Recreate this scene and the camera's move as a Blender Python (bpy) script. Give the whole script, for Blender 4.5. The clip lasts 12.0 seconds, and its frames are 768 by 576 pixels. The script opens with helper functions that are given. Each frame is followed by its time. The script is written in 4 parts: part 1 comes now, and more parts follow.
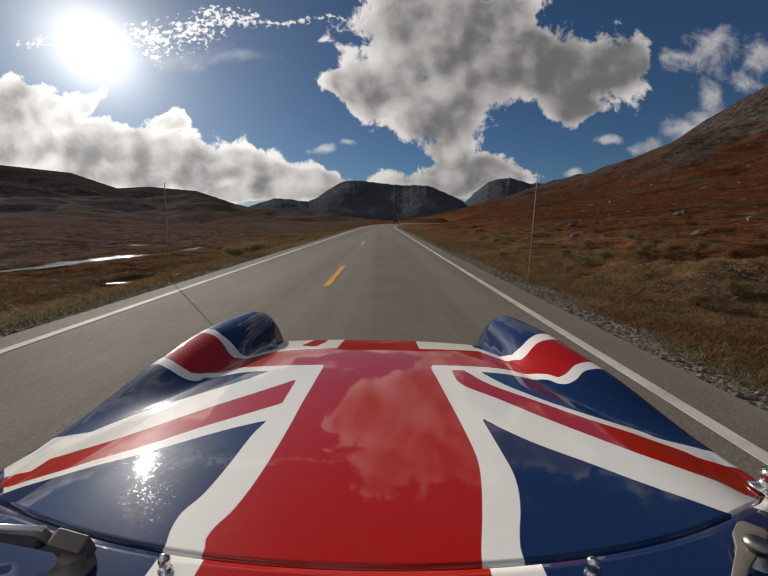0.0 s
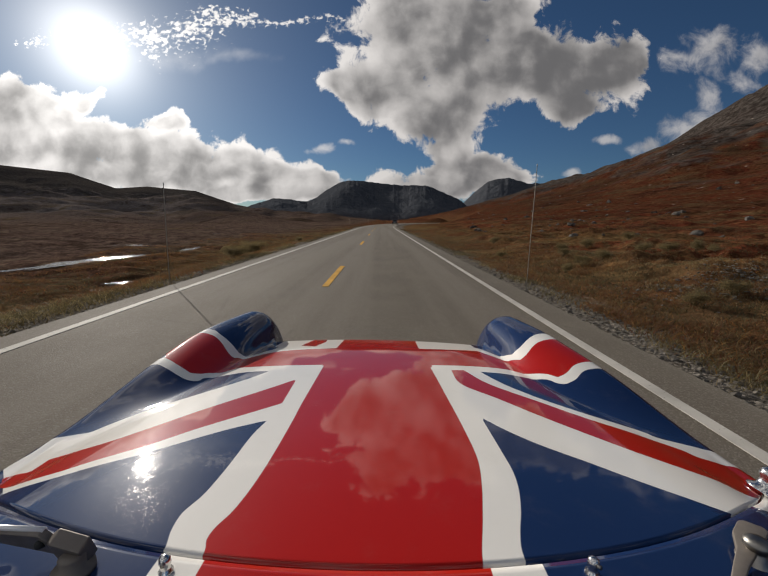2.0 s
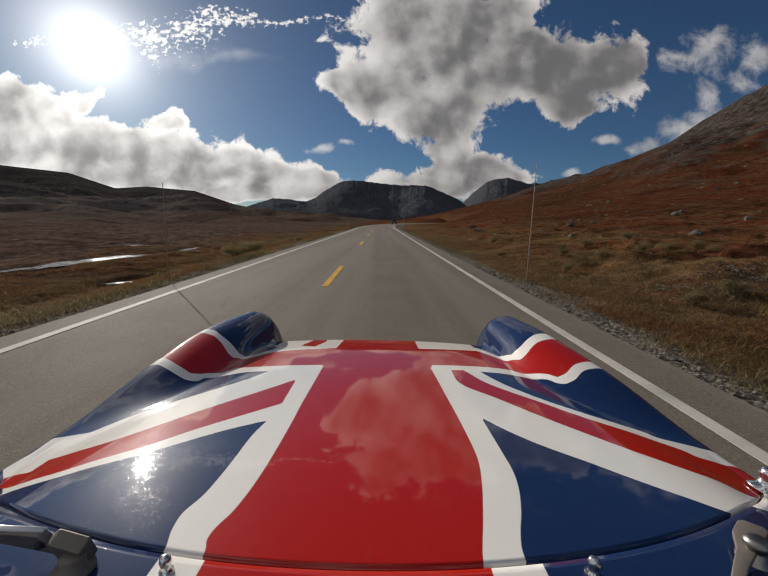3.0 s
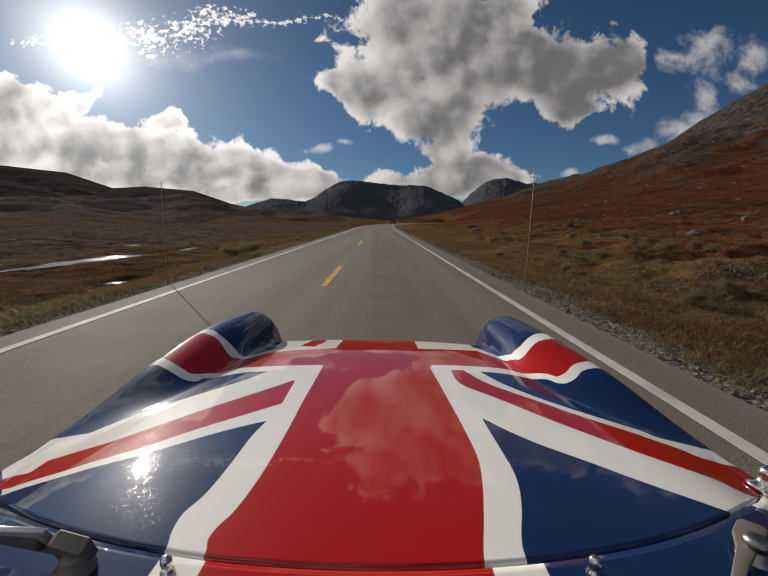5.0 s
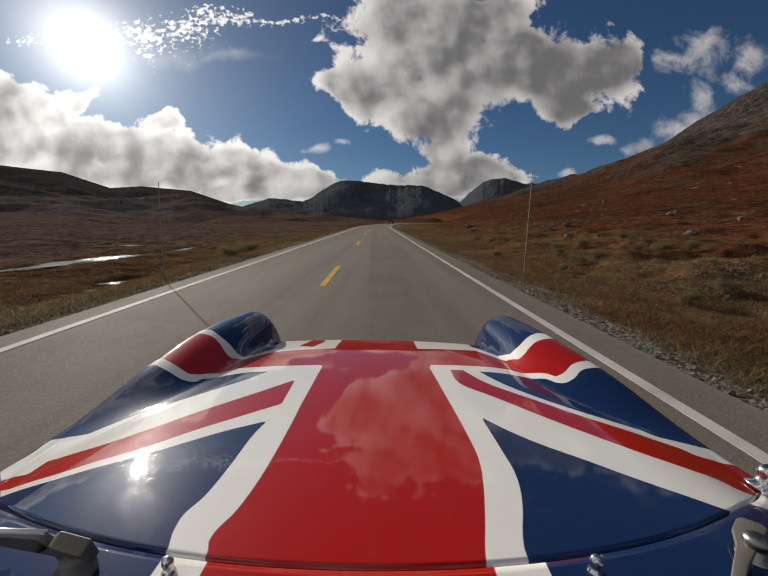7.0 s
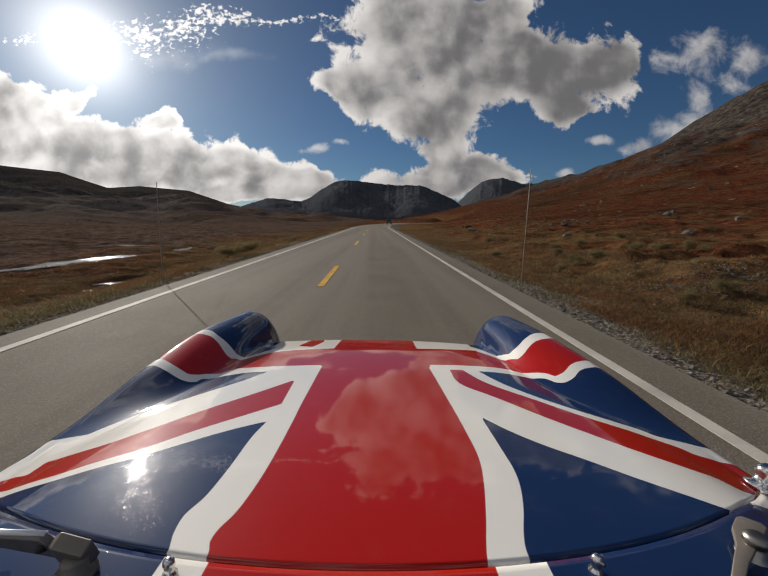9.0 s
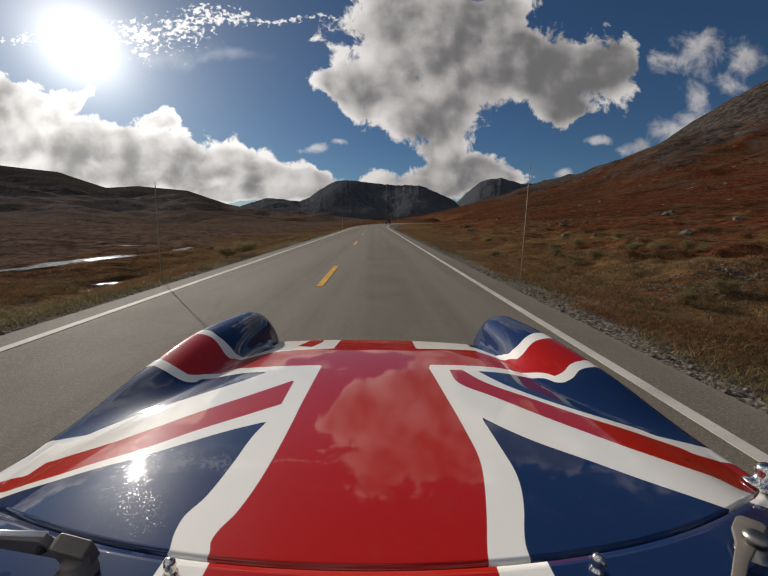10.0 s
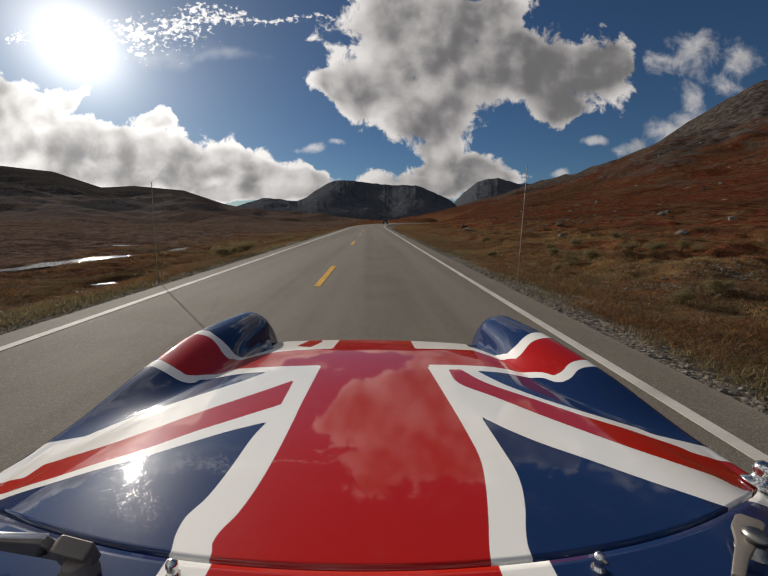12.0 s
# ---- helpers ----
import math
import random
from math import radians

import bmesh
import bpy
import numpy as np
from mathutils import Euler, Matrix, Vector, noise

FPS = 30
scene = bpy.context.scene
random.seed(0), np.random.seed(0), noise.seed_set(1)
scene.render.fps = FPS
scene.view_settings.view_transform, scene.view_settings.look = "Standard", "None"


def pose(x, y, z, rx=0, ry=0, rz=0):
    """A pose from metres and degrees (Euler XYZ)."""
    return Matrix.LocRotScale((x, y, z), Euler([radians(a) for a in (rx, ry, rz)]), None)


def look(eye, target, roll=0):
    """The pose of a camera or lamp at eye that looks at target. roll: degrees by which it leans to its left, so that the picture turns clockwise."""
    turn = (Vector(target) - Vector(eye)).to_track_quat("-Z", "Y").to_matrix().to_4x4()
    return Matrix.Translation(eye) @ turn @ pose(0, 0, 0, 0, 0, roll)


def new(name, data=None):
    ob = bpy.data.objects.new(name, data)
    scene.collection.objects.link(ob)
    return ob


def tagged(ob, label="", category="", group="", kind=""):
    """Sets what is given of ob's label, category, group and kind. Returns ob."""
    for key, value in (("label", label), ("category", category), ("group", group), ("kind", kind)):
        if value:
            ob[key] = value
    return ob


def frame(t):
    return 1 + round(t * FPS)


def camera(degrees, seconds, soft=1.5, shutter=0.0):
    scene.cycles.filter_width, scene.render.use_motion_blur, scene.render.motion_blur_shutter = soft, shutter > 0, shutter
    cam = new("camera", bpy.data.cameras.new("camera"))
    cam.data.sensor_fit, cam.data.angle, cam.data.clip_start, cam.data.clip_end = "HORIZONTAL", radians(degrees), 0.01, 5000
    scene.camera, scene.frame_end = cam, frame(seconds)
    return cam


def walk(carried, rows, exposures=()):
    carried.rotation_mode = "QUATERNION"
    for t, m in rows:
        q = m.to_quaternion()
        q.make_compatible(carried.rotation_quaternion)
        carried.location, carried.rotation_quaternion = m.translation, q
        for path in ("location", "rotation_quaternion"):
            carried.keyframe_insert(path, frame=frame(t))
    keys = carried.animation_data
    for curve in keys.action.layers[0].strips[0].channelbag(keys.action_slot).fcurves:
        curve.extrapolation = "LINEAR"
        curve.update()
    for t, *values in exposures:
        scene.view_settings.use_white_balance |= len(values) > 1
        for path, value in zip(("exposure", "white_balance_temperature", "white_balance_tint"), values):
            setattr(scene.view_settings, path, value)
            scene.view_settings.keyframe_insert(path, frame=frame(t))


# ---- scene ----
# camera on the windscreen frame of the car, drifting a little to the right with the bend
TURNS = [(0.0, 0.54), (1.5, 0.43), (2.5, 0.37), (4.0, 0.25), (5.5, 0.10), (6.5, -0.06), (8.0, -0.22),
         (9.5, -0.41), (10.5, -0.58), (12.0, -0.86)]
HEADING = -1.1
cam = camera(90.0, 12.0, soft=1.3)


def ride(turn):
    aim = pose(0, 0, 0, 0, 0, HEADING + turn)
    pivot = pose(0, 0, 0, 0, 0, HEADING) @ Vector((0, 0.8, 1.2))
    eye = pivot - aim @ Vector((0, 0.8, 0))
    return Matrix.Translation(eye) @ aim @ pose(0, 0, 0, 80, 0, 0) @ pose(0, 0, 0, 0, 0, 1.0)


walk(cam, [(t, ride(1.1 * a + 0.1)) for t, a in TURNS], exposures=[(0.0, 0.0), (7.0, 0.0), (12.0, 0.07)])

# ---------------------------------------------------------------- node helpers


class Net:
    """Short writing of shader nodes; any argument may be a socket or a value."""

    def __init__(self, tree):
        self.tree = tree

    def put(self, socket, value):
        if isinstance(value, bpy.types.NodeSocket):
            self.tree.links.new(value, socket)
        elif value is not None:
            socket.default_value = value

    def node(self, kind):
        return self.tree.nodes.new(kind)

    def math(self, op, a, b=None, c=None, clamp=False):
        n = self.node("ShaderNodeMath")
        n.operation, n.use_clamp = op, clamp
        for s, v in zip(n.inputs, (a, b, c)):
            self.put(s, v)
        return n.outputs[0]

    def vec(self, op, a, b=None, c=None, scale=None):
        n = self.node("ShaderNodeVectorMath")
        n.operation = op
        for s, v in zip(n.inputs, (a, b, c)):
            self.put(s, v)
        if scale is not None:
            self.put(n.inputs["Scale"], scale)
        return n.outputs["Value"] if op in ("DOT_PRODUCT", "LENGTH") else n.outputs[0]

    def noise(self, where, scale, detail=4.0, rough=0.55, warp=0.0, flat=False):
        n = self.node("ShaderNodeTexNoise")
        n.noise_dimensions = "2D" if flat else "3D"
        self.put(n.inputs["Vector"], where)
        self.put(n.inputs["Scale"], scale)
        n.inputs["Detail"].default_value = detail
        n.inputs["Roughness"].default_value = rough
        n.inputs["Distortion"].default_value = warp
        return n.outputs["Fac"]

    def cells(self, where, scale, feature="F1"):
        n = self.node("ShaderNodeTexVoronoi")
        n.feature = feature
        self.put(n.inputs["Vector"], where)
        self.put(n.inputs["Scale"], scale)
        return n.outputs["Distance"], n.outputs["Color"] if feature == "F1" else None

    def step(self, v, lo, hi, a=0.0, b=1.0):
        n = self.node("ShaderNodeMapRange")
        n.interpolation_type = "SMOOTHSTEP"
        for s, x in zip(n.inputs, (v, lo, hi, a, b)):
            self.put(s, x)
        return n.outputs[0]

    def mix(self, f, a, b, blend="MIX"):
        n = self.node("ShaderNodeMix")
        n.data_type, n.blend_type = "RGBA", blend
        self.put(n.inputs[0], f)
        for s, v in zip(n.inputs[6:8], (a, b)):
            self.put(s, (*v, 1.0) if isinstance(v, tuple) and len(v) == 3 else v)
        return n.outputs[2]

    def split(self, v):
        n = self.node("ShaderNodeSeparateXYZ")
        self.put(n.inputs[0], v)
        return n.outputs

    def bump(self, h, strength, distance, normal=None):
        n = self.node("ShaderNodeBump")
        n.inputs["Strength"].default_value = strength
        n.inputs["Distance"].default_value = distance
        self.put(n.inputs["Height"], h)
        self.put(n.inputs["Normal"], normal)
        return n.outputs[0]

    def place(self):
        return self.node("ShaderNodeNewGeometry").outputs["Position"]

    def own(self):
        return self.node("ShaderNodeTexCoord").outputs["Object"]

    def island(self):
        return self.node("ShaderNodeNewGeometry").outputs["Random Per Island"]

    def attribute(self, name):
        n = self.node("ShaderNodeAttribute")
        n.attribute_name = name
        return n.outputs["Fac"]


def material(name):
    m = bpy.data.materials.new(name)
    m.use_nodes = True
    net = Net(m.node_tree)
    return m, net, m.node_tree.nodes["Principled BSDF"]


def finish(net, bsdf, color, rough, metal=0.0, normal=None, coat=0.0, coat_rough=0.03, spec=0.5):
    net.put(bsdf.inputs["Base Color"], (*color, 1.0) if isinstance(color, tuple) else color)
    net.put(bsdf.inputs["Roughness"], rough)
    net.put(bsdf.inputs["Metallic"], metal)
    net.put(bsdf.inputs["Normal"], normal)
    net.put(bsdf.inputs["Coat Weight"], coat)
    net.put(bsdf.inputs["Coat Roughness"], coat_rough)
    net.put(bsdf.inputs["Specular IOR Level"], spec)


# ---------------------------------------------------------------- daylight
SUN_AZ, SUN_EL = -34.7, 17.9          # degrees; azimuth from ahead, to the right
sun_way = Vector((math.sin(radians(SUN_AZ)) * math.cos(radians(SUN_EL)),
                  math.cos(radians(SUN_AZ)) * math.cos(radians(SUN_EL)), math.sin(radians(SUN_EL))))
sun = new("sun", bpy.data.lights.new("sun", "SUN"))
sun.data.energy, sun.data.angle, sun.data.color = 4.7, radians(0.53), (1.0, 0.93, 0.83)
sun.matrix_world = look(sun_way * 60, (0, 0, 0))

world = bpy.data.worlds.new("sky")
scene.world = world
world.use_nodes = True


def build_sky():
    net = Net(world.node_tree)
    sky = net.node("ShaderNodeTexSky")
    sky.sky_type, sky.sun_disc = "NISHITA", False
    sky.sun_elevation, sky.sun_rotation = radians(SUN_EL), radians(SUN_AZ)
    sky.altitude, sky.air_density, sky.dust_density, sky.ozone_density = 1000, 0.9, 0.35, 2.0
    way = net.node("ShaderNodeTexCoord").outputs["Generated"]
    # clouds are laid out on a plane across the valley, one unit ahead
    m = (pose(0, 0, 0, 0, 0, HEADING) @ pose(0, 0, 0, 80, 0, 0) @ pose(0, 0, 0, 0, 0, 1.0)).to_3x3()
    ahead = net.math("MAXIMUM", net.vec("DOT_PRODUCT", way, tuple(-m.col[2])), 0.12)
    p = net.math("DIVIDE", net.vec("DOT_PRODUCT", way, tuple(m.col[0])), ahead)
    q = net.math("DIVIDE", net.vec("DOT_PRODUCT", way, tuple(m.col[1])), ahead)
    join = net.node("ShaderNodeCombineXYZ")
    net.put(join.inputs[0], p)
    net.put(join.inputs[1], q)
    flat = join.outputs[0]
    warp = net.node("ShaderNodeTexNoise")
    warp.noise_dimensions = "2D"
    warp.inputs["Scale"].default_value, warp.inputs["Detail"].default_value = 5.0, 4.0
    net.put(warp.inputs["Vector"], flat)
    shift = net.vec("SCALE", net.vec("SUBTRACT", warp.outputs["Color"], (0.5, 0.5, 0.5)), scale=0.10)
    bent = net.vec("ADD", flat, shift)

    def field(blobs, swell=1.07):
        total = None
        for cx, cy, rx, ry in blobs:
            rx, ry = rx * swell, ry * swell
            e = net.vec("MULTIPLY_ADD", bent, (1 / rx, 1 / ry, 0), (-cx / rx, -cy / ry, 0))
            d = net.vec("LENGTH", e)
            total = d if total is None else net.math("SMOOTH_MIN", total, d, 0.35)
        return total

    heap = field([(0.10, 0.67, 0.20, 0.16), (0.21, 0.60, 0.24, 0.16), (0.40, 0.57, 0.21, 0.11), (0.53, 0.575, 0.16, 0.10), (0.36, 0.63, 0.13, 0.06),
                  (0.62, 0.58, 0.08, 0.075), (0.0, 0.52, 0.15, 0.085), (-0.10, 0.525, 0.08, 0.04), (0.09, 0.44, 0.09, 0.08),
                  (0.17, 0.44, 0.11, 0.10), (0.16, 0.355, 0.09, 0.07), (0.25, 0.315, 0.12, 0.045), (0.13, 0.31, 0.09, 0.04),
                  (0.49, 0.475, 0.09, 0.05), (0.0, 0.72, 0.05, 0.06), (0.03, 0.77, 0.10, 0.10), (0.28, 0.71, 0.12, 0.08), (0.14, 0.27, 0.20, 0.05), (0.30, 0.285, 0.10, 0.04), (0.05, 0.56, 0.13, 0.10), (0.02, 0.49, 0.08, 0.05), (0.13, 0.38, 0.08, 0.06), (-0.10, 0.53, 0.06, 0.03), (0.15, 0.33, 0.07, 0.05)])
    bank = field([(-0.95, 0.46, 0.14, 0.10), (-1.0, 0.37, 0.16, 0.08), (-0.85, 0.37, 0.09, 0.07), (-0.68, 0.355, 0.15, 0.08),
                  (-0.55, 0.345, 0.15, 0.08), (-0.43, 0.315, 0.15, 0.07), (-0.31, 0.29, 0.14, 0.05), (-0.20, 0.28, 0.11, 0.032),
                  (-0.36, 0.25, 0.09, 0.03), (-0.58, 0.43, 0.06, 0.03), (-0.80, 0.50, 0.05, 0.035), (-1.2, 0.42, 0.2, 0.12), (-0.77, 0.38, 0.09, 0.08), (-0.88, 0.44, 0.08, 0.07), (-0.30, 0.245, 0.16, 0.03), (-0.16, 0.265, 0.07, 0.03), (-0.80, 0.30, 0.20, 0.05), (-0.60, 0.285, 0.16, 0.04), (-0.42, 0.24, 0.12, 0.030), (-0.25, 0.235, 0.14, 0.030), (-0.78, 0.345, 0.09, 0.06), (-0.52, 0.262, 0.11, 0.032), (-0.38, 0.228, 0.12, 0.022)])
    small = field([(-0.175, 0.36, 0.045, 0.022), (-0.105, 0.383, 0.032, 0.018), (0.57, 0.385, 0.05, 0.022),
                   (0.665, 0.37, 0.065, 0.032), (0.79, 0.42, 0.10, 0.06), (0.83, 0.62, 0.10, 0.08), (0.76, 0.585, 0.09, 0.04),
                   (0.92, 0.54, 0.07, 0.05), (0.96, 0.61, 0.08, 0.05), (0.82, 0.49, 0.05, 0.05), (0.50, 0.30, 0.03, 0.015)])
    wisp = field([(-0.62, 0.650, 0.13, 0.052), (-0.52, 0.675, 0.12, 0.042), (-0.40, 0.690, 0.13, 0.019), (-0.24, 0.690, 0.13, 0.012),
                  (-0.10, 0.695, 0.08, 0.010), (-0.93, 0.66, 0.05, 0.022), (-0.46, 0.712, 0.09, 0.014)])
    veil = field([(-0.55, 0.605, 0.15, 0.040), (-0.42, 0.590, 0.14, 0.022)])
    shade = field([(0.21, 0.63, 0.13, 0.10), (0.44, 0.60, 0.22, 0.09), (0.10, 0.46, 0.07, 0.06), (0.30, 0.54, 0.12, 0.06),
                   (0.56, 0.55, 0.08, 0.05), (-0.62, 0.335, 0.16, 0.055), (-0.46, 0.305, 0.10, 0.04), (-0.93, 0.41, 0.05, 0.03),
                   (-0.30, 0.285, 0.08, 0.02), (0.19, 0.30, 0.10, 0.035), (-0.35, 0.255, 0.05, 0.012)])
    toward = (-0.028, 0.022, 0.0)
    def puffs(where):
        n = net.node("ShaderNodeTexVoronoi")
        n.feature, n.voronoi_dimensions = "F1", "2D"
        net.put(n.inputs["Vector"], where)
        n.inputs["Scale"].default_value = 9.0
        n.inputs["Detail"].default_value, n.inputs["Roughness"].default_value = 1.0, 0.55
        return n.outputs["Distance"]

    def relief(where):
        f = net.noise(where, 6.0, 6.0, 0.54, flat=True)
        return net.math("SUBTRACT", net.math("MULTIPLY", net.math("SUBTRACT", f, 0.5), 1.9), net.math("MULTIPLY", net.math("SUBTRACT", puffs(where), 0.42), 0.75))

    soft = net.vec("ADD", flat, net.vec("SCALE", net.vec("SUBTRACT", warp.outputs["Color"], (0.5, 0.5, 0.5)), scale=0.05))
    rag = relief(soft)
    ragb = relief(net.vec("ADD", soft, toward))
    f2 = net.noise(flat, 15.0, 7.0, 0.64, 0.25, flat=True)
    torn = net.math("ADD", net.math("MULTIPLY", rag, 0.85), net.math("MULTIPLY", net.math("SUBTRACT", f2, 0.5), 2.0))
    rag2 = net.math("ADD", net.math("MULTIPLY", net.math("SUBTRACT", f2, 0.5), 4.2), net.math("MULTIPLY", rag, 0.5))

    def cover(d, ragged, hard):
        return net.math("ADD", net.math("MULTIPLY", net.math("SUBTRACT", hard, d), 1.7), ragged)

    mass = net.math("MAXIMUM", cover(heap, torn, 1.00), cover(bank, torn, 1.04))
    fine = net.noise(net.vec("MULTIPLY", flat, (1.0, 1.35, 1.0)), 68.0, 3.0, 0.55, 0.2, flat=True)
    grain = net.math("ADD", net.math("MULTIPLY", net.math("SUBTRACT", fine, 0.5), 6.0), net.math("MULTIPLY", net.math("SUBTRACT", f2, 0.5), 2.0))
    # away from the laid-out part of the sky the cover is broken and loose
    far = net.noise(net.vec("MULTIPLY", way, (3.0, 3.0, 7.0)), 1.0, 4.0, 0.6)
    side = net.step(net.vec("DOT_PRODUCT", way, tuple(-m.col[2])), 0.50, 0.62)
    thick = net.math("ADD", net.math("MULTIPLY", mass, side),
                     net.math("MULTIPLY", net.math("MULTIPLY", net.math("SUBTRACT", far, net.math("MULTIPLY_ADD", net.split(way)[0], 0.08, net.step(net.vec("DOT_PRODUCT", way, tuple(-m.col[2])), 0.50, 0.25, 0.58, 0.48))), 2.4), net.math("SUBTRACT", 1.0, side)))
    alpha = net.step(thick, -0.05, 0.34)
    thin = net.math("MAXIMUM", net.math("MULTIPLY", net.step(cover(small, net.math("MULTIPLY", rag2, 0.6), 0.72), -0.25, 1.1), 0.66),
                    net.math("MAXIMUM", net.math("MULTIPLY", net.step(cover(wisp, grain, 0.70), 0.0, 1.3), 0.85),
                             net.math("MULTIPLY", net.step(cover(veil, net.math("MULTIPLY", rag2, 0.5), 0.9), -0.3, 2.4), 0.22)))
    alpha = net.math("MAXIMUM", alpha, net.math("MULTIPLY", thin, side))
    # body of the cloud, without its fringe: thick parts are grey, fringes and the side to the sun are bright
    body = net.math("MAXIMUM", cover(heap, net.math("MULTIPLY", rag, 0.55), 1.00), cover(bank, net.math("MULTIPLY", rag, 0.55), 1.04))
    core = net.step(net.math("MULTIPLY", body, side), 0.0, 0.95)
    near_sun = net.math("MAXIMUM", net.vec("DOT_PRODUCT", way, tuple(sun_way)), 0.0)
    glow = net.math("POWER", near_sun, 10.0)
    billow = net.math("ADD", net.math("MULTIPLY", net.math("SUBTRACT", rag, ragb), 0.50), net.math("MULTIPLY", net.math("SUBTRACT", f2, 0.5), 0.26))
    dim = net.step(net.math("ADD", net.math("SUBTRACT", 1.0, shade), net.math("MULTIPLY", rag, 0.45)), -0.9, 1.2)
    broad = net.noise(net.vec("ADD", flat, (3.1, 1.7, 0.0)), 4.2, 3.0, 0.5, 0.2, flat=True)
    light = net.math("ADD", net.math("SUBTRACT", 1.04, net.math("MULTIPLY", core, 0.58)), billow)
    light = net.math("ADD", light, net.math("MULTIPLY", net.math("SUBTRACT", broad, 0.52), 0.75))
    light = net.math("SUBTRACT", light, net.step(p, -0.05, 0.45, -0.06, 0.13))
    light = net.math("SUBTRACT", light, net.math("MULTIPLY", dim, 0.14))
    light = net.math("SMOOTH_MAX", light, 0.16, 0.25)
    light = net.math("MINIMUM", light, 1.0)
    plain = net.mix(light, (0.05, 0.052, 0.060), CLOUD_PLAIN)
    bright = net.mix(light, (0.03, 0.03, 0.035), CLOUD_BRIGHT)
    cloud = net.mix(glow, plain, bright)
    # unseen clouds across from the sun, lit from the front, added as fill light
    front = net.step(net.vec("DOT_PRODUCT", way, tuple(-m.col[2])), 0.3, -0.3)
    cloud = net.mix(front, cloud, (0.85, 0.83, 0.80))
    # thin haze round the sun
    halo = None
    for gain, power in ((0.86, 430.0), (0.30, 125.0), (0.10, 34.0), (0.05, 10.0)):
        ring = net.math("MULTIPLY", net.math("POWER", near_sun, power), gain)
        halo = ring if halo is None else net.math("ADD", halo, ring)
    air = net.mix(1.0, sky.outputs[0], SKY_GAIN, "MULTIPLY")
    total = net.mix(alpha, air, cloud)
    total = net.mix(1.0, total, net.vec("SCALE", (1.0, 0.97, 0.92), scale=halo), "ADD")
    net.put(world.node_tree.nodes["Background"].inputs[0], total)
    world.node_tree.nodes["Background"].inputs[1].default_value = 1.0


CLOUD_PLAIN, CLOUD_BRIGHT = (0.60, 0.57, 0.55), (1.16, 1.12, 1.085)
SKY_GAIN = (0.0222, 0.0310, 0.0394)
build_sky()

# ---------------------------------------------------------------- materials


def make_asphalt():
    m, net, b = material("worn_asphalt")
    p = net.place()
    grain, tint = net.cells(p, 95.0)
    lanes = net.noise(net.vec("MULTIPLY", p, (1.1, 0.02, 1.0)), 1.0, 4.0)
    blot = net.noise(p, 0.7, 6.0)
    c = net.mix(net.step(blot, 0.3, 0.7), (0.116, 0.098, 0.078), (0.150, 0.129, 0.103))
    c = net.mix(net.step(lanes, 0.38, 0.62), c, (0.167, 0.145, 0.119))
    c = net.mix(net.step(net.split(tint)[0], 0.55, 1.0, 0.0, 0.4), c, (0.25, 0.23, 0.20))
    crack = net.cells(net.vec("ADD", p, net.vec("SCALE", net.node("ShaderNodeTexNoise").outputs["Color"], scale=0.6)), 0.35, "DISTANCE_TO_EDGE")[0]
    c = net.mix(net.math("MULTIPLY", net.step(crack, 0.0, 0.012, 1.0, 0.0), net.step(blot, 0.5, 0.6, 0.0, 0.12)), c, (0.045, 0.042, 0.04))
    h = net.math("ADD", net.math("MULTIPLY", grain, -1.0), net.math("MULTIPLY", net.noise(p, 40.0, 3.0), 0.8))
    finish(net, b, c, net.step(blot, 0.2, 0.8, 0.78, 0.9), normal=net.bump(h, 0.36, 0.006), spec=0.05)
    return m


def make_line(name, color, worn):
    m, net, b = material(name)
    p = net.place()
    wear = net.step(net.noise(p, 26.0, 8.0, 0.7), 0.60, 0.70)
    dirt = net.noise(p, 2.2, 5.0)
    c = net.mix(net.step(dirt, 0.3, 0.75), color, tuple(v * 0.72 for v in color))
    c = net.mix(wear, c, worn)
    finish(net, b, c, 0.75, normal=net.bump(net.cells(p, 95.0)[0], 0.35, 0.004), spec=0.08)
    return m


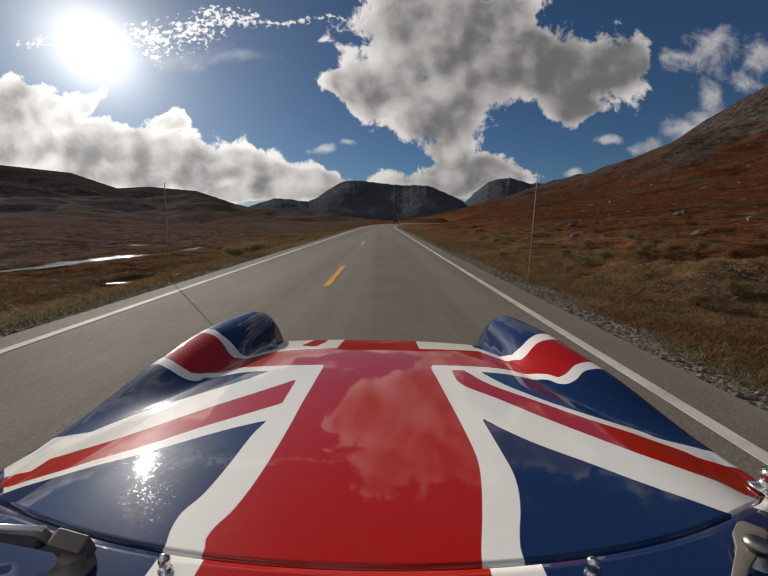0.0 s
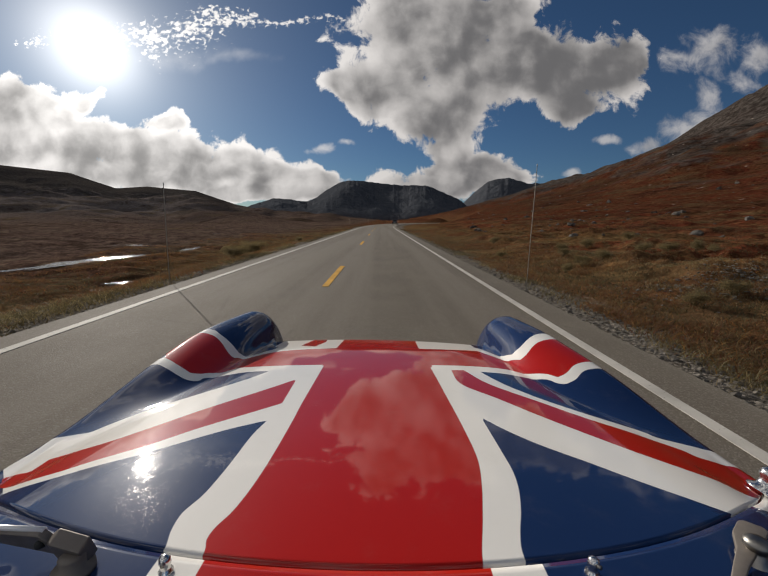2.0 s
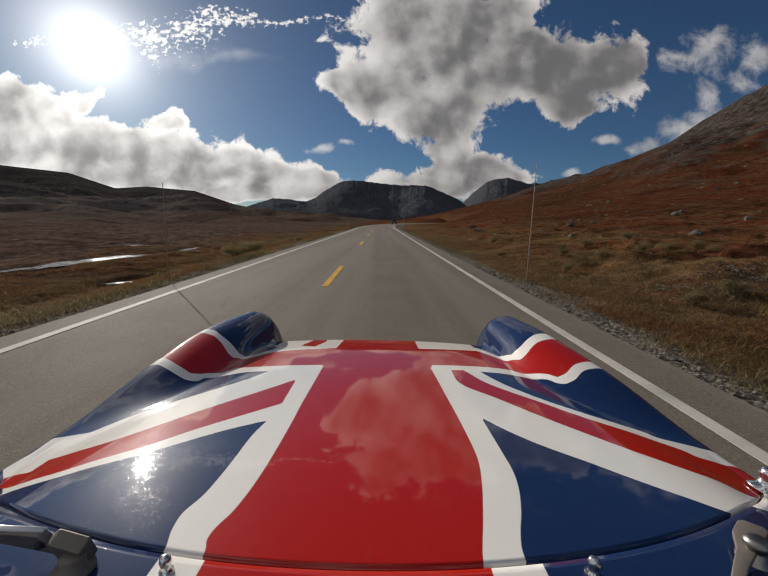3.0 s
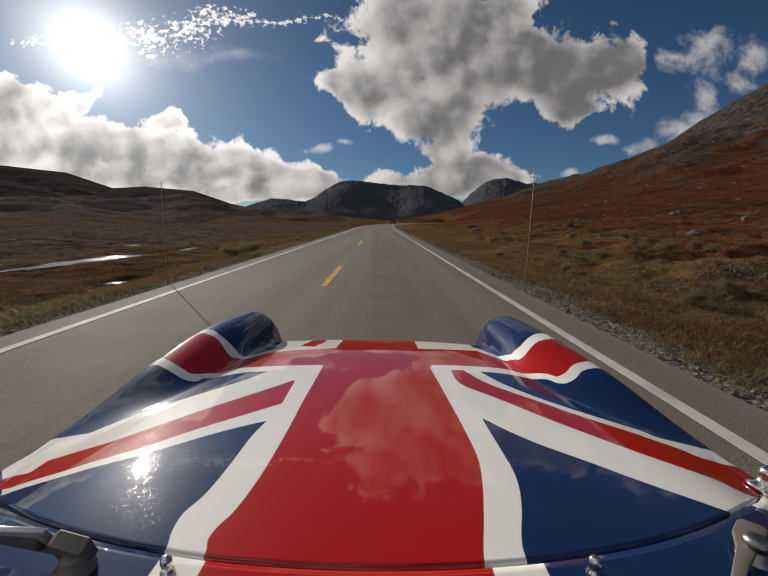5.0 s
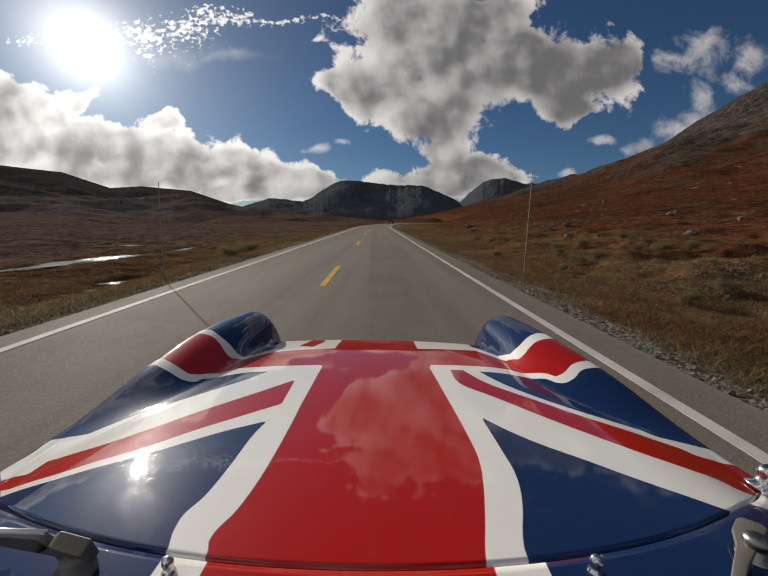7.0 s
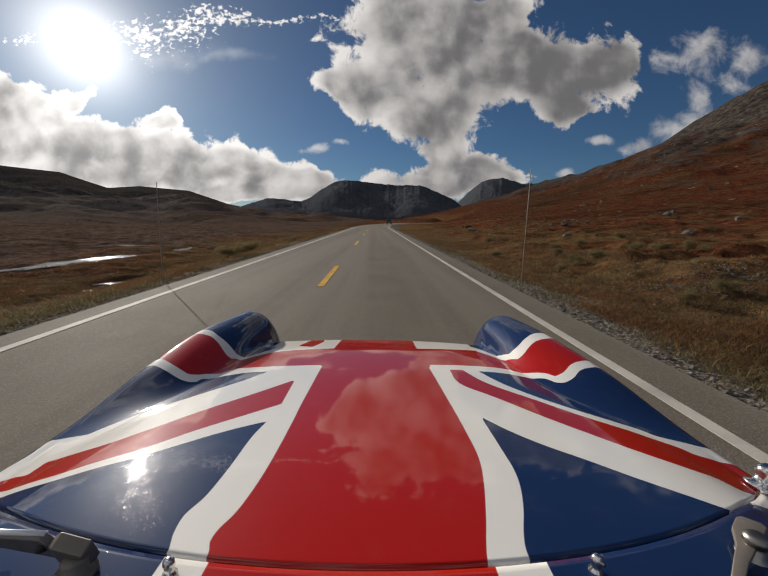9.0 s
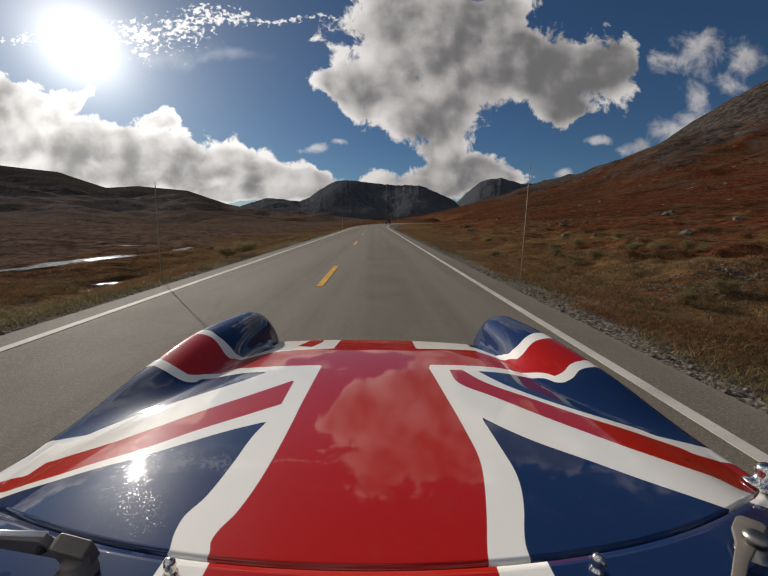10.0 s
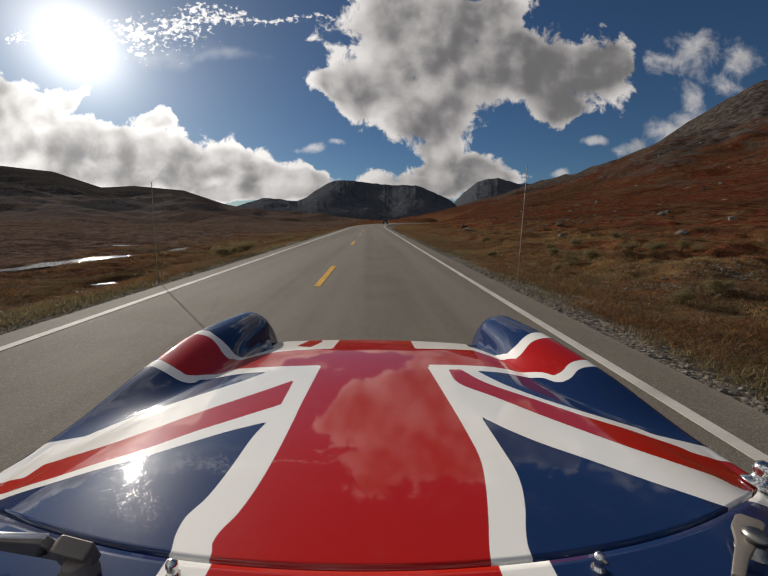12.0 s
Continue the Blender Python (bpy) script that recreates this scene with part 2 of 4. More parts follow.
def make_tundra():
    m, net, b = material("autumn_tundra")
    p = net.place()
    x, y, z = net.split(p)
    turn = net.math("MINIMUM", net.math("MAXIMUM", net.math("SUBTRACT", y, 55.0), 0.0), 190.0)
    swing = net.math("ADD", net.math("MULTIPLY", net.math("MULTIPLY", turn, turn), 0.0009),
                     net.math("MULTIPLY", net.math("MINIMUM", net.math("MAXIMUM", net.math("SUBTRACT", y, 245.0), 0.0), 180.0), 0.342))
    away = net.math("ABSOLUTE", net.math("SUBTRACT", net.math("ADD", x, 0.75), swing))
    n0 = net.noise(p, 0.012, 4.0, 0.6)
    n1 = net.noise(p, 0.09, 4.0, 0.6, 0.5)
    n2 = net.noise(p, 0.55, 4.0, 0.62, 0.6)
    n3 = net.noise(p, 4.5, 4.0, 0.7)
    n4 = net.noise(p, 26.0, 4.0, 0.7)
    streak = net.noise(net.vec("MULTIPLY", p, (0.13, 0.13, 0.25)), 1.0, 7.0, 0.65, 0.8)
    c = net.mix(net.step(n1, 0.36, 0.64), (0.152, 0.045, 0.025), (0.138, 0.066, 0.034))
    c = net.mix(net.step(n2, 0.50, 0.68), c, (0.168, 0.101, 0.045))
    c = net.mix(net.step(streak, 0.52, 0.64, 0.0, 0.8), c, (0.149, 0.108, 0.053))
    c = net.mix(net.step(n2, 0.44, 0.30), c, (0.051, 0.031, 0.018))
    c = net.mix(net.math("MULTIPLY", net.step(away, 26.0, 7.0), net.step(n1, 0.3, 0.6)), c, (0.177, 0.120, 0.053))
    # greyer left moor, with the sun's veiling glare mixed in as paler colour
    c = net.mix(net.step(x, -5.0, -22.0, 0.0, 0.85), c, net.mix(n2, (0.085, 0.062, 0.050), (0.20, 0.150, 0.122)))
    # far left hills: haze and glare painted as a pale grey
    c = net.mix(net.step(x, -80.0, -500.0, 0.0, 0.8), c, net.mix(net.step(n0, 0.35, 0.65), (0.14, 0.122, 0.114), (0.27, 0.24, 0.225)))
    c = net.mix(net.math("MULTIPLY", net.step(n0, 0.50, 0.62), 0.6), c, (0.065, 0.044, 0.027))
    patch = net.noise(p, 0.045, 4.0, 0.66, 0.4)
    c = net.mix(net.step(patch, 0.54, 0.66, 0.0, 0.65), c, (0.125, 0.092, 0.048))
    c = net.mix(net.step(patch, 0.44, 0.34, 0.0, 0.7), c, (0.060, 0.036, 0.024))
    c = net.mix(net.step(n3, 0.34, 0.66, 0.0, 0.8), c, net.mix(1.0, c, (0.36, 0.36, 0.38), "MULTIPLY"))
    c = net.mix(net.step(n4, 0.52, 0.74, 0.0, 0.5), c, net.mix(1.0, c, (2.1, 2.0, 1.8), "MULTIPLY"))
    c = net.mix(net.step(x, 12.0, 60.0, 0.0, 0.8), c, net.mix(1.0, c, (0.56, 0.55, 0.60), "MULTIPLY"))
    mottle = net.noise(p, 1.1, 6.0, 0.74, 0.3)
    c = net.mix(net.step(mottle, 0.53, 0.40, 0.0, 0.75), c, net.mix(1.0, c, (0.40, 0.38, 0.38), "MULTIPLY"))
    c = net.mix(net.step(mottle, 0.54, 0.70, 0.0, 0.7), c, net.mix(1.0, c, (1.75, 1.7, 1.6), "MULTIPLY"))
    clump = net.noise(p, 0.28, 6.0, 0.72, 0.4)
    c = net.mix(net.step(clump, 0.50, 0.36, 0.0, 0.65), c, net.mix(1.0, c, (0.50, 0.44, 0.44), "MULTIPLY"))
    c = net.mix(net.step(x, -4.0, 8.0), c, net.mix(1.0, c, (1.13, 1.03, 0.99), "MULTIPLY"))
    # bare rock high up, and pale stones among the heath
    crag = net.noise(p, 0.035, 4.0, 0.68, 0.5)
    high = net.math("ADD", z, net.math("MULTIPLY", net.math("SUBTRACT", crag, 0.5), 190.0))
    rock = net.mix(net.step(net.noise(p, 0.22, 6.0, 0.76, 0.3), 0.40, 0.64), (0.024, 0.021, 0.019), (0.088, 0.077, 0.068))
    c = net.mix(net.step(high, 26.0, 70.0, 0.0, 0.9), c, rock)
    spot, who = net.cells(p, 0.22)
    pale = net.math("MULTIPLY", net.step(spot, 0.16, 0.08), net.step(net.split(who)[1], 0.84, 0.9))
    c = net.mix(net.math("MULTIPLY", pale, net.step(x, 20.0, 40.0)), c, (0.241, 0.202, 0.169))
    c = net.mix(net.step(away, 13.0, 5.0, 0.0, 0.22), c, net.mix(net.step(n3, 0.3, 0.7), net.mix(n2, (0.16, 0.070, 0.036), (0.075, 0.058, 0.034)), (0.27, 0.20, 0.11)))
    # gravel shoulder
    stones, hue = net.cells(p, 24.0)
    gravel = net.mix(net.split(hue)[0], (0.085, 0.072, 0.058), (0.23, 0.205, 0.175))
    edge = net.math("ADD", away, net.math("MULTIPLY", net.math("SUBTRACT", n3, 0.5), 2.2))
    g = net.step(edge, 5.1, 4.2)
    c = net.mix(g, c, gravel)
    h = net.math("ADD", net.math("MULTIPLY", n3, 0.9), net.math("MULTIPLY", n4, 0.3))
    h = net.math("ADD", h, net.math("MULTIPLY", net.math("MULTIPLY", stones, g), -0.25))
    finish(net, b, c, 0.92, normal=net.bump(h, 0.9, 0.16), spec=0.0)
    return m


def make_rock(name, dark, light, scale, relief):
    m, net, b = material(name)
    p = net.place()
    n = net.noise(p, scale, 8.0, 0.68, 0.4)
    s = net.noise(p, scale * 6, 6.0, 0.7)
    c = net.mix(net.step(n, 0.35, 0.68), dark, light)
    c = net.mix(net.step(s, 0.56, 0.72, 0.0, 0.6), c, tuple(v * 0.45 for v in dark))
    c = net.mix(net.math("MULTIPLY", net.island(), 0.75), c, tuple(v * 0.6 for v in dark))
    finish(net, b, c, 0.88, normal=net.bump(net.math("ADD", n, net.math("MULTIPLY", s, 0.4)), 0.9, relief), spec=0.25)
    return m


def make_mountain():
    m, net, b = material("hazed_mountain_heath_and_rock")
    p = net.place()
    n = net.noise(net.vec("MULTIPLY", p, (1.0, 1.0, 0.35)), 0.012, 6.0, 0.68, 0.4)
    z = net.split(p)[2]
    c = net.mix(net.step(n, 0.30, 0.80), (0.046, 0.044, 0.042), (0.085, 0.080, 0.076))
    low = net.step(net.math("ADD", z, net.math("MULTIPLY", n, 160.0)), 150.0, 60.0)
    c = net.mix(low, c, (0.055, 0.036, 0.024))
    # distance haze painted as blue-grey over the heath and rock
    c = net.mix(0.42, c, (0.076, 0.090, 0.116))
    finish(net, b, c, 0.95, normal=net.bump(n, 0.9, 40.0), spec=0.0)
    return m


def make_plant(name, a, bcol, c3):
    m, net, b = material(name)
    r = net.island()
    c = net.mix(net.step(r, 0.0, 0.6), a, bcol)
    c = net.mix(net.step(r, 0.75, 0.95), c, c3)
    finish(net, b, c, 0.7, spec=0.25)
    thin = net.node("ShaderNodeBsdfTranslucent")
    net.put(thin.inputs[0], c)
    blend = net.node("ShaderNodeMixShader")
    blend.inputs[0].default_value = 0.5
    net.put(blend.inputs[1], b.outputs[0])
    net.put(blend.inputs[2], thin.outputs[0])
    net.put(m.node_tree.nodes["Material Output"].inputs[0], blend.outputs[0])
    return m


RED, WHITE, BLUE = (0.375, 0.011, 0.006), (0.76, 0.735, 0.69), (0.010, 0.025, 0.082)


def make_flag_paint():
    m, net, b = material("flag_car_paint")
    p = net.own()
    white = net.step(net.attribute("white_edge"), 0.0008, -0.0008)
    red = net.step(net.attribute("red_edge"), 0.0008, -0.0008)
    c = net.mix(white, BLUE, WHITE)
    c = net.mix(red, c, RED)
    dust = net.noise(p, 9.0, 8.0, 0.7)
    c = net.mix(net.step(dust, 0.52, 0.85, 0.0, 0.10), c, (0.30, 0.27, 0.23))
    fly = net.cells(p, 30.0)
    speck = net.math("MULTIPLY", net.step(fly[0], 0.055, 0.03), net.step(net.split(fly[1])[0], 0.93, 0.95))
    c = net.mix(speck, c, (0.20, 0.17, 0.13))
    peel = net.noise(p, 55.0, 2.0)
    # small chips and dried drops on the polish
    chip, kind = net.cells(p, 520.0)
    drop, sort = net.cells(p, 250.0)
    chips = net.math("MULTIPLY", net.step(chip, 0.26, 0.12), net.step(net.split(kind)[0], 0.55, 0.65))
    drops = net.math("MULTIPLY", net.step(drop, 0.20, 0.12), net.step(net.split(sort)[1], 0.70, 0.78))
    worn = net.step(net.noise(p, 14.0, 5.0), 0.38, 0.66)
    marks = net.math("MULTIPLY", net.math("MAXIMUM", chips, drops), worn)
    for angle in (20.0, 75.0, 130.0):
        c1, s1 = math.cos(radians(angle)), math.sin(radians(angle))
        along, across = net.vec("DOT_PRODUCT", p, (c1, s1, 0.0)), net.vec("DOT_PRODUCT", p, (-s1, c1, 0.0))
        lie = net.node("ShaderNodeCombineXYZ")
        net.put(lie.inputs[0], net.math("MULTIPLY", along, 34.0))
        net.put(lie.inputs[1], net.math("MULTIPLY", across, 620.0))
        hair = net.noise(lie.outputs[0], 1.0, 1.0, 0.4, flat=True)
        marks = net.math("MAXIMUM", marks, net.math("MULTIPLY", net.step(hair, 0.75, 0.81), 0.3))
    rough = net.math("ADD", net.step(dust, 0.35, 0.8, 0.025, 0.05), net.math("MULTIPLY", marks, 0.24))
    bump = net.bump(net.math("ADD", peel, net.math("MULTIPLY", marks, -0.3)), 0.02, 0.0012)
    finish(net, b, c, 0.40, coat=0.9, coat_rough=rough, spec=0.006, normal=bump)
    net.put(b.inputs["Coat Normal"], bump)
    return m


def make_plain(name, color, rough, metal=0.0, coat=0.0, scale=30.0):
    m, net, b = material(name)
    p = net.own()
    n = net.noise(p, scale, 6.0, 0.65)
    c = net.mix(net.step(n, 0.35, 0.75, 0.0, 0.5), color, tuple(v * 0.7 for v in color))
    finish(net, b, c, net.step(n, 0.3, 0.8, rough, min(1.0, rough * 1.5)), metal=metal, coat=coat, normal=net.bump(n, 0.08, 0.002))
    return m


def make_water():
    m, net, b = material("stream_water")
    p = net.place()
    finish(net, b, (0.02, 0.022, 0.02), 0.06, normal=net.bump(net.noise(p, 5.0, 4.0), 0.5, 0.05), spec=0.5)
    return m


ASPHALT = make_asphalt()
LINE_WHITE = make_line("white_road_paint", (0.52, 0.49, 0.44), (0.14, 0.16, 0.145))
LINE_YELLOW = make_line("yellow_road_paint", (0.62, 0.33, 0.035), (0.16, 0.14, 0.11))
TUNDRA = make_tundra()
BOULDER = make_rock("lichen_grey_stone", (0.062, 0.053, 0.045), (0.185, 0.165, 0.140), 3.0, 0.05)
GRAVEL = make_rock("roadside_gravel", (0.09, 0.079, 0.066), (0.26, 0.232, 0.196), 9.0, 0.01)
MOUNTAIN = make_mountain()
GRASS = make_plant("dry_grass", (0.185, 0.135, 0.062), (0.120, 0.098, 0.045), (0.32, 0.25, 0.13))
HEATH = make_plant("red_heath", (0.150, 0.052, 0.024), (0.120, 0.072, 0.030), (0.245, 0.125, 0.038))
WILLOW = make_plant("willow_leaf", (0.125, 0.105, 0.052), (0.165, 0.125, 0.058), (0.26, 0.185, 0.080))
FLAG = make_flag_paint()
BLUE_PAINT = make_plain("blue_car_paint", BLUE, 0.3, coat=1.0)
CHROME = make_plain("chrome", (0.72, 0.71, 0.69), 0.16, metal=1.0)
STEEL = make_plain("dull_steel", (0.30, 0.285, 0.26), 0.30, metal=1.0)
WIPER = make_plain("satin_wiper_steel", (0.185, 0.160, 0.138), 0.42, metal=0.3)
# near-white colour stands in for the glint on the wiper arm's edge
EDGE_GLINT = make_plain("painted_edge_glint", (0.90, 0.89, 0.87), 0.24, metal=0.1)
RUBBER = make_plain("black_rubber", (0.022, 0.022, 0.022), 0.7)
POLE_WOOD = make_plain("weathered_pole", (0.30, 0.27, 0.22), 0.7, scale=12.0)
DARK_PAINT = make_plain("dark_grey_car_paint", (0.03, 0.032, 0.036), 0.25, coat=1.0)
DARK_GLASS = make_plain("dark_car_glass", (0.01, 0.012, 0.014), 0.05)
LAMP_RED = make_plain("tail_lamp_red", (0.35, 0.01, 0.01), 0.2, coat=1.0)
PLATE = make_plain("white_plate", (0.6, 0.6, 0.58), 0.5)
WATER = make_water()

# ---------------------------------------------------------------- mesh helpers


def mesh(name, verts, faces, mat, smooth=True):
    me = bpy.data.meshes.new(name)
    me.from_pydata([tuple(v) for v in verts], [], [tuple(f) for f in faces])
    me.materials.append(mat)
    if smooth:
        me.polygons.foreach_set("use_smooth", np.ones(len(me.polygons), bool))
    me.update()
    return me


def link(name, me, parent=None, m=None, label=""):
    ob = new(name, me)
    if parent is not None:
        ob.parent = parent
    if m is not None:
        ob.matrix_basis = m
    if label:
        ob["label"] = label
    return ob


def part(name, bm, mat, parent, label="", smooth=True, m=None):
    me = bpy.data.meshes.new(name)
    bm.normal_update()
    bm.to_mesh(me)
    bm.free()
    me.materials.append(mat)
    if smooth:
        me.polygons.foreach_set("use_smooth", np.ones(len(me.polygons), bool))
    return link(name, me, parent, m, label)


def tube(bm, points, radius, sides=10, end=None):
    """A rod along points; end is the radius at its far end."""
    pts = [Vector(p) for p in points]
    rings = []
    for i, p in enumerate(pts):
        d = (pts[min(i + 1, len(pts) - 1)] - pts[max(i - 1, 0)]).normalized()
        side = d.orthogonal().normalized() if abs(d.z) > 0.9 else d.cross(Vector((0, 0, 1))).normalized()
        up = side.cross(d)
        f = i / max(1, len(pts) - 1)
        r = radius if end is None else radius * (1 - f) + end * f
        rings.append([bm.verts.new(p + (side * math.cos(a) + up * math.sin(a)) * r)
                      for a in (2 * math.pi * k / sides for k in range(sides))])
    for r0, r1 in zip(rings, rings[1:]):
        for k in range(sides):
            bm.faces.new((r0[k], r0[(k + 1) % sides], r1[(k + 1) % sides], r1[k]))
    bm.faces.new(rings[0][::-1])
    bm.faces.new(rings[-1])


def lathe(bm, profile, sides=24, m=Matrix()):
    """Turned solid: profile rows of radius and height."""
    rings = [[bm.verts.new(m @ Vector((r * math.cos(a), r * math.sin(a), h)))
              for a in (2 * math.pi * k / sides for k in range(sides))] for r, h in profile]
    for r0, r1 in zip(rings, rings[1:]):
        for k in range(sides):
            bm.faces.new((r0[k], r0[(k + 1) % sides], r1[(k + 1) % sides], r1[k]))
    bm.faces.new(rings[0][::-1])
    bm.faces.new(rings[-1])


def block(bm, size, m=Matrix(), bevel=0.0):
    made = bmesh.ops.create_cube(bm, size=1.0, matrix=m @ Matrix.Diagonal((*size, 1)))
    if bevel:
        edges = list({e for v in made["verts"] for e in v.link_edges})
        bmesh.ops.bevel(bm, geom=edges, offset=bevel, segments=2, affect="EDGES", profile=0.5)


# ---------------------------------------------------------------- terrain


def hashed(i, j, seed):
    v = (i.astype(np.int64) * 374761393 + j.astype(np.int64) * 668265263 + seed * 1442695041) & 0xFFFFFFFF
    v = ((v ^ (v >> 13)) * 1274126177) & 0xFFFFFFFF
    return ((v ^ (v >> 16)) & 0xFFFF) / 65535.0


def value_noise(x, y, seed=0):
    i, j = np.floor(x), np.floor(y)
    u, v = x - i, y - j
    u, v = u * u * (3 - 2 * u), v * v * (3 - 2 * v)
    a, b = hashed(i, j, seed), hashed(i + 1, j, seed)
    c, d = hashed(i, j + 1, seed), hashed(i + 1, j + 1, seed)
    return (a * (1 - u) + b * u) * (1 - v) + (c * (1 - u) + d * u) * v


def fbm(x, y, octaves=5, seed=0):
    total, gain = 0.0, 0.5
    for k in range(octaves):
        total = total + gain * (value_noise(x, y, seed + k * 17) - 0.5)
        x, y, gain = x * 2.03 + 11.3, y * 2.03 + 5.7, gain * 0.5
    return total


def ease(v, lo, hi):
    t = np.clip((v - lo) / (hi - lo), 0, 1)
    return t * t * (3 - 2 * t)


ROAD_X, LEFT_LINE, RIGHT_LINE = -0.75, -3.33, 2.05
ROAD_L, ROAD_R = -3.72, 2.56

# skyline of the slopes on either hand: azimuth and elevation in degrees
SKY_AZ = [-180, -110, -60, -43, -41, -38, -33.8, -30.6, -25.2, -22.9, -20.5, -17, -11, -5, 5, 9.2, 11.9, 15.9, 19.8, 22.2,
          26.2, 29.1, 32.1, 34.9, 37.5, 39, 41.3, 43.6, 50, 60, 80, 120, 180]
SKY_EL = [3.5, 4.5, 5.5, 5.0, 4.9, 4.75, 3.3, 3.7, 3.45, 2.7, 1.9, 1.2, 0.5, 0.1, 0.2, 0.9, 2.0, 3.3, 4.3, 5.35,
          6.4, 6.25, 7.35, 8.6, 9.9, 11.3, 12.9, 14.0, 15.0, 15.0, 13.0, 8.0, 3.5]


def bend(y):
    """How far the road has swung to the right at y; it straightens out again far up the valley."""
    y = np.asarray(y, float)
    t = np.clip(y - 55.0, 0, 190.0)
    u = np.clip(y - 330.0, 0, 190.0)
    return 0.0009 * t ** 2 + 0.342 * np.maximum(y - 245.0, 0) - 0.0009 * u ** 2 - 0.342 * np.maximum(y - 520.0, 0)


RIDGE = 330.0                          # metres from the road to the ridge on the right
POOLS = [(-15.4, 21.0, 4.4, 0.55, 84), (-15.3, 29.5, 3.4, 0.42, 97), (-8.3, 12.2, 0.8, 0.26, 5), (-8.9, 14.6, 1.2, 0.34, 35), (-10.2, 17.6, 0.8, 0.3, 20),
         (-21.0, 34.0, 2.6, 0.55, -12), (-24.0, 62.0, 5.0, 1.3, 40)]


def pool_depth(x, y):
    best = np.zeros_like(x)
    for cx, cy, a, b, turn in POOLS:
        c, s = math.cos(radians(turn)), math.sin(radians(turn))
        u, v = ((x - cx) * c + (y - cy) * s) / a, (-(x - cx) * s + (y - cy) * c) / b
        best = np.maximum(best, np.exp(-(u * u + v * v) * 0.8))
    return best


def ground_z(x, y):
    d = x - ROAD_X - bend(y)
    r = np.hypot(x, y)
    az = np.degrees(np.arctan2(x, y))
    el = np.interp(az, SKY_AZ, SKY_EL)
    crest = 1700.0
    q = np.clip(r / crest, 0, 1)
    rise = np.where(az < 0, np.tan(np.radians(el)) * crest * q ** 2.65 * (1 - 0.35 * np.clip((r - crest) / crest, 0, 1)), 0.0)
    # the slope on the right climbs away from the road to a ridge that runs along the valley
    ridge_az = np.arctan2(RIDGE, y)
    ridge_el = np.interp(np.degrees(ridge_az), SKY_AZ, SKY_EL)
    top = np.tan(np.radians(ridge_el)) * RIDGE / np.sin(ridge_az)
    q2 = np.clip(x / RIDGE, 0, 1)
    over = np.clip((x - RIDGE) / RIDGE, 0, 2)
    rise = rise + top * q2 ** 1.7 * (1 - 0.25 * over)
    q = np.where(x > 0, q2, q)
    span = np.where(x > 0, 2 * RIDGE, crest)
    off = np.maximum(d - 3.6, 0) + np.maximum(-3.45 - d, 0)
    rise = rise * ease(off, 2.0, 22.0)
    left = ease(-d, 4.0, 8.5)
    z = -0.10 - 0.14 * ease(off, 0.2, 1.3) - 1.0 * left * (1 - ease(r, 200, 600))
    z = z + 0.20 * ease(d, 6.0, 9.0) * (1 - ease(r, 60, 200))
    rough = ease(off, 0.5, 5.0)
    z = z + rough * (0.50 * fbm(x / 2.6, y / 2.6, 5, 3) + 1.4 * fbm(x / 17, y / 17, 4, 9) * ease(off, 4, 25) * (1 - 0.75 * left))
    z = z + ease(off, 0.9, 4.0) * (1 - ease(r, 60, 160)) * (0.18 * fbm(x / 0.75, y / 0.75, 3, 5) + 1.1 * np.maximum(fbm(x / 2.1, y / 1.7, 4, 55) - 0.02, 0) * ease(off, 1.6, 5) * (1 - 0.6 * left) * (1 - np.clip(pool_depth(x, y) * 5, 0, 1)) + 0.75 * fbm(x / 7.0, y / 5.0, 3, 15) * ease(off, 3, 9) * (1 - 0.7 * left))
    steep = q * (1 - q) * 4 * ease(r, 40, 300)
    wild = ease(off, 3.0, 30.0) * ease(np.abs(x), 10.0, 140.0)
    z = z + rise + wild * steep * (span * np.where(x > 0, 0.018, 0.045)) * fbm(x / 170, y / 170, 4, 21)
    z = z + wild * ease(q, 0.2, 0.8) * (1 - ease(q, 0.93, 1.0)) * 5.0 * np.abs(fbm(x / 60, y / 60, 3, 33))
    # knolls and rock steps towards the ridge on the right
    crag = np.where(x > 0, ease(q2, 0.25, 0.6), 0.0) * wild * (1 - ease(y, 500, 1100))
    z = z + crag * (16.0 * (0.10 - np.abs(fbm(x / 70, y / 70, 2, 71))) + 15.0 * fbm(x / 30, y / 30, 3, 83))
    # low turf bank across the moor
    bank = np.exp(-((y - 11.2 - 0.33 * (x - 6) - 0.5 * np.sin(x * 0.9)) / 0.55) ** 2) * ease(x, 5.5, 8.5) * (1 - ease(x, 15, 20))
    z = z + (0.18 + 0.7 * fbm(x / 0.9, y / 0.9, 4, 61)) * bank
    return z - 0.60 * pool_depth(x, y)


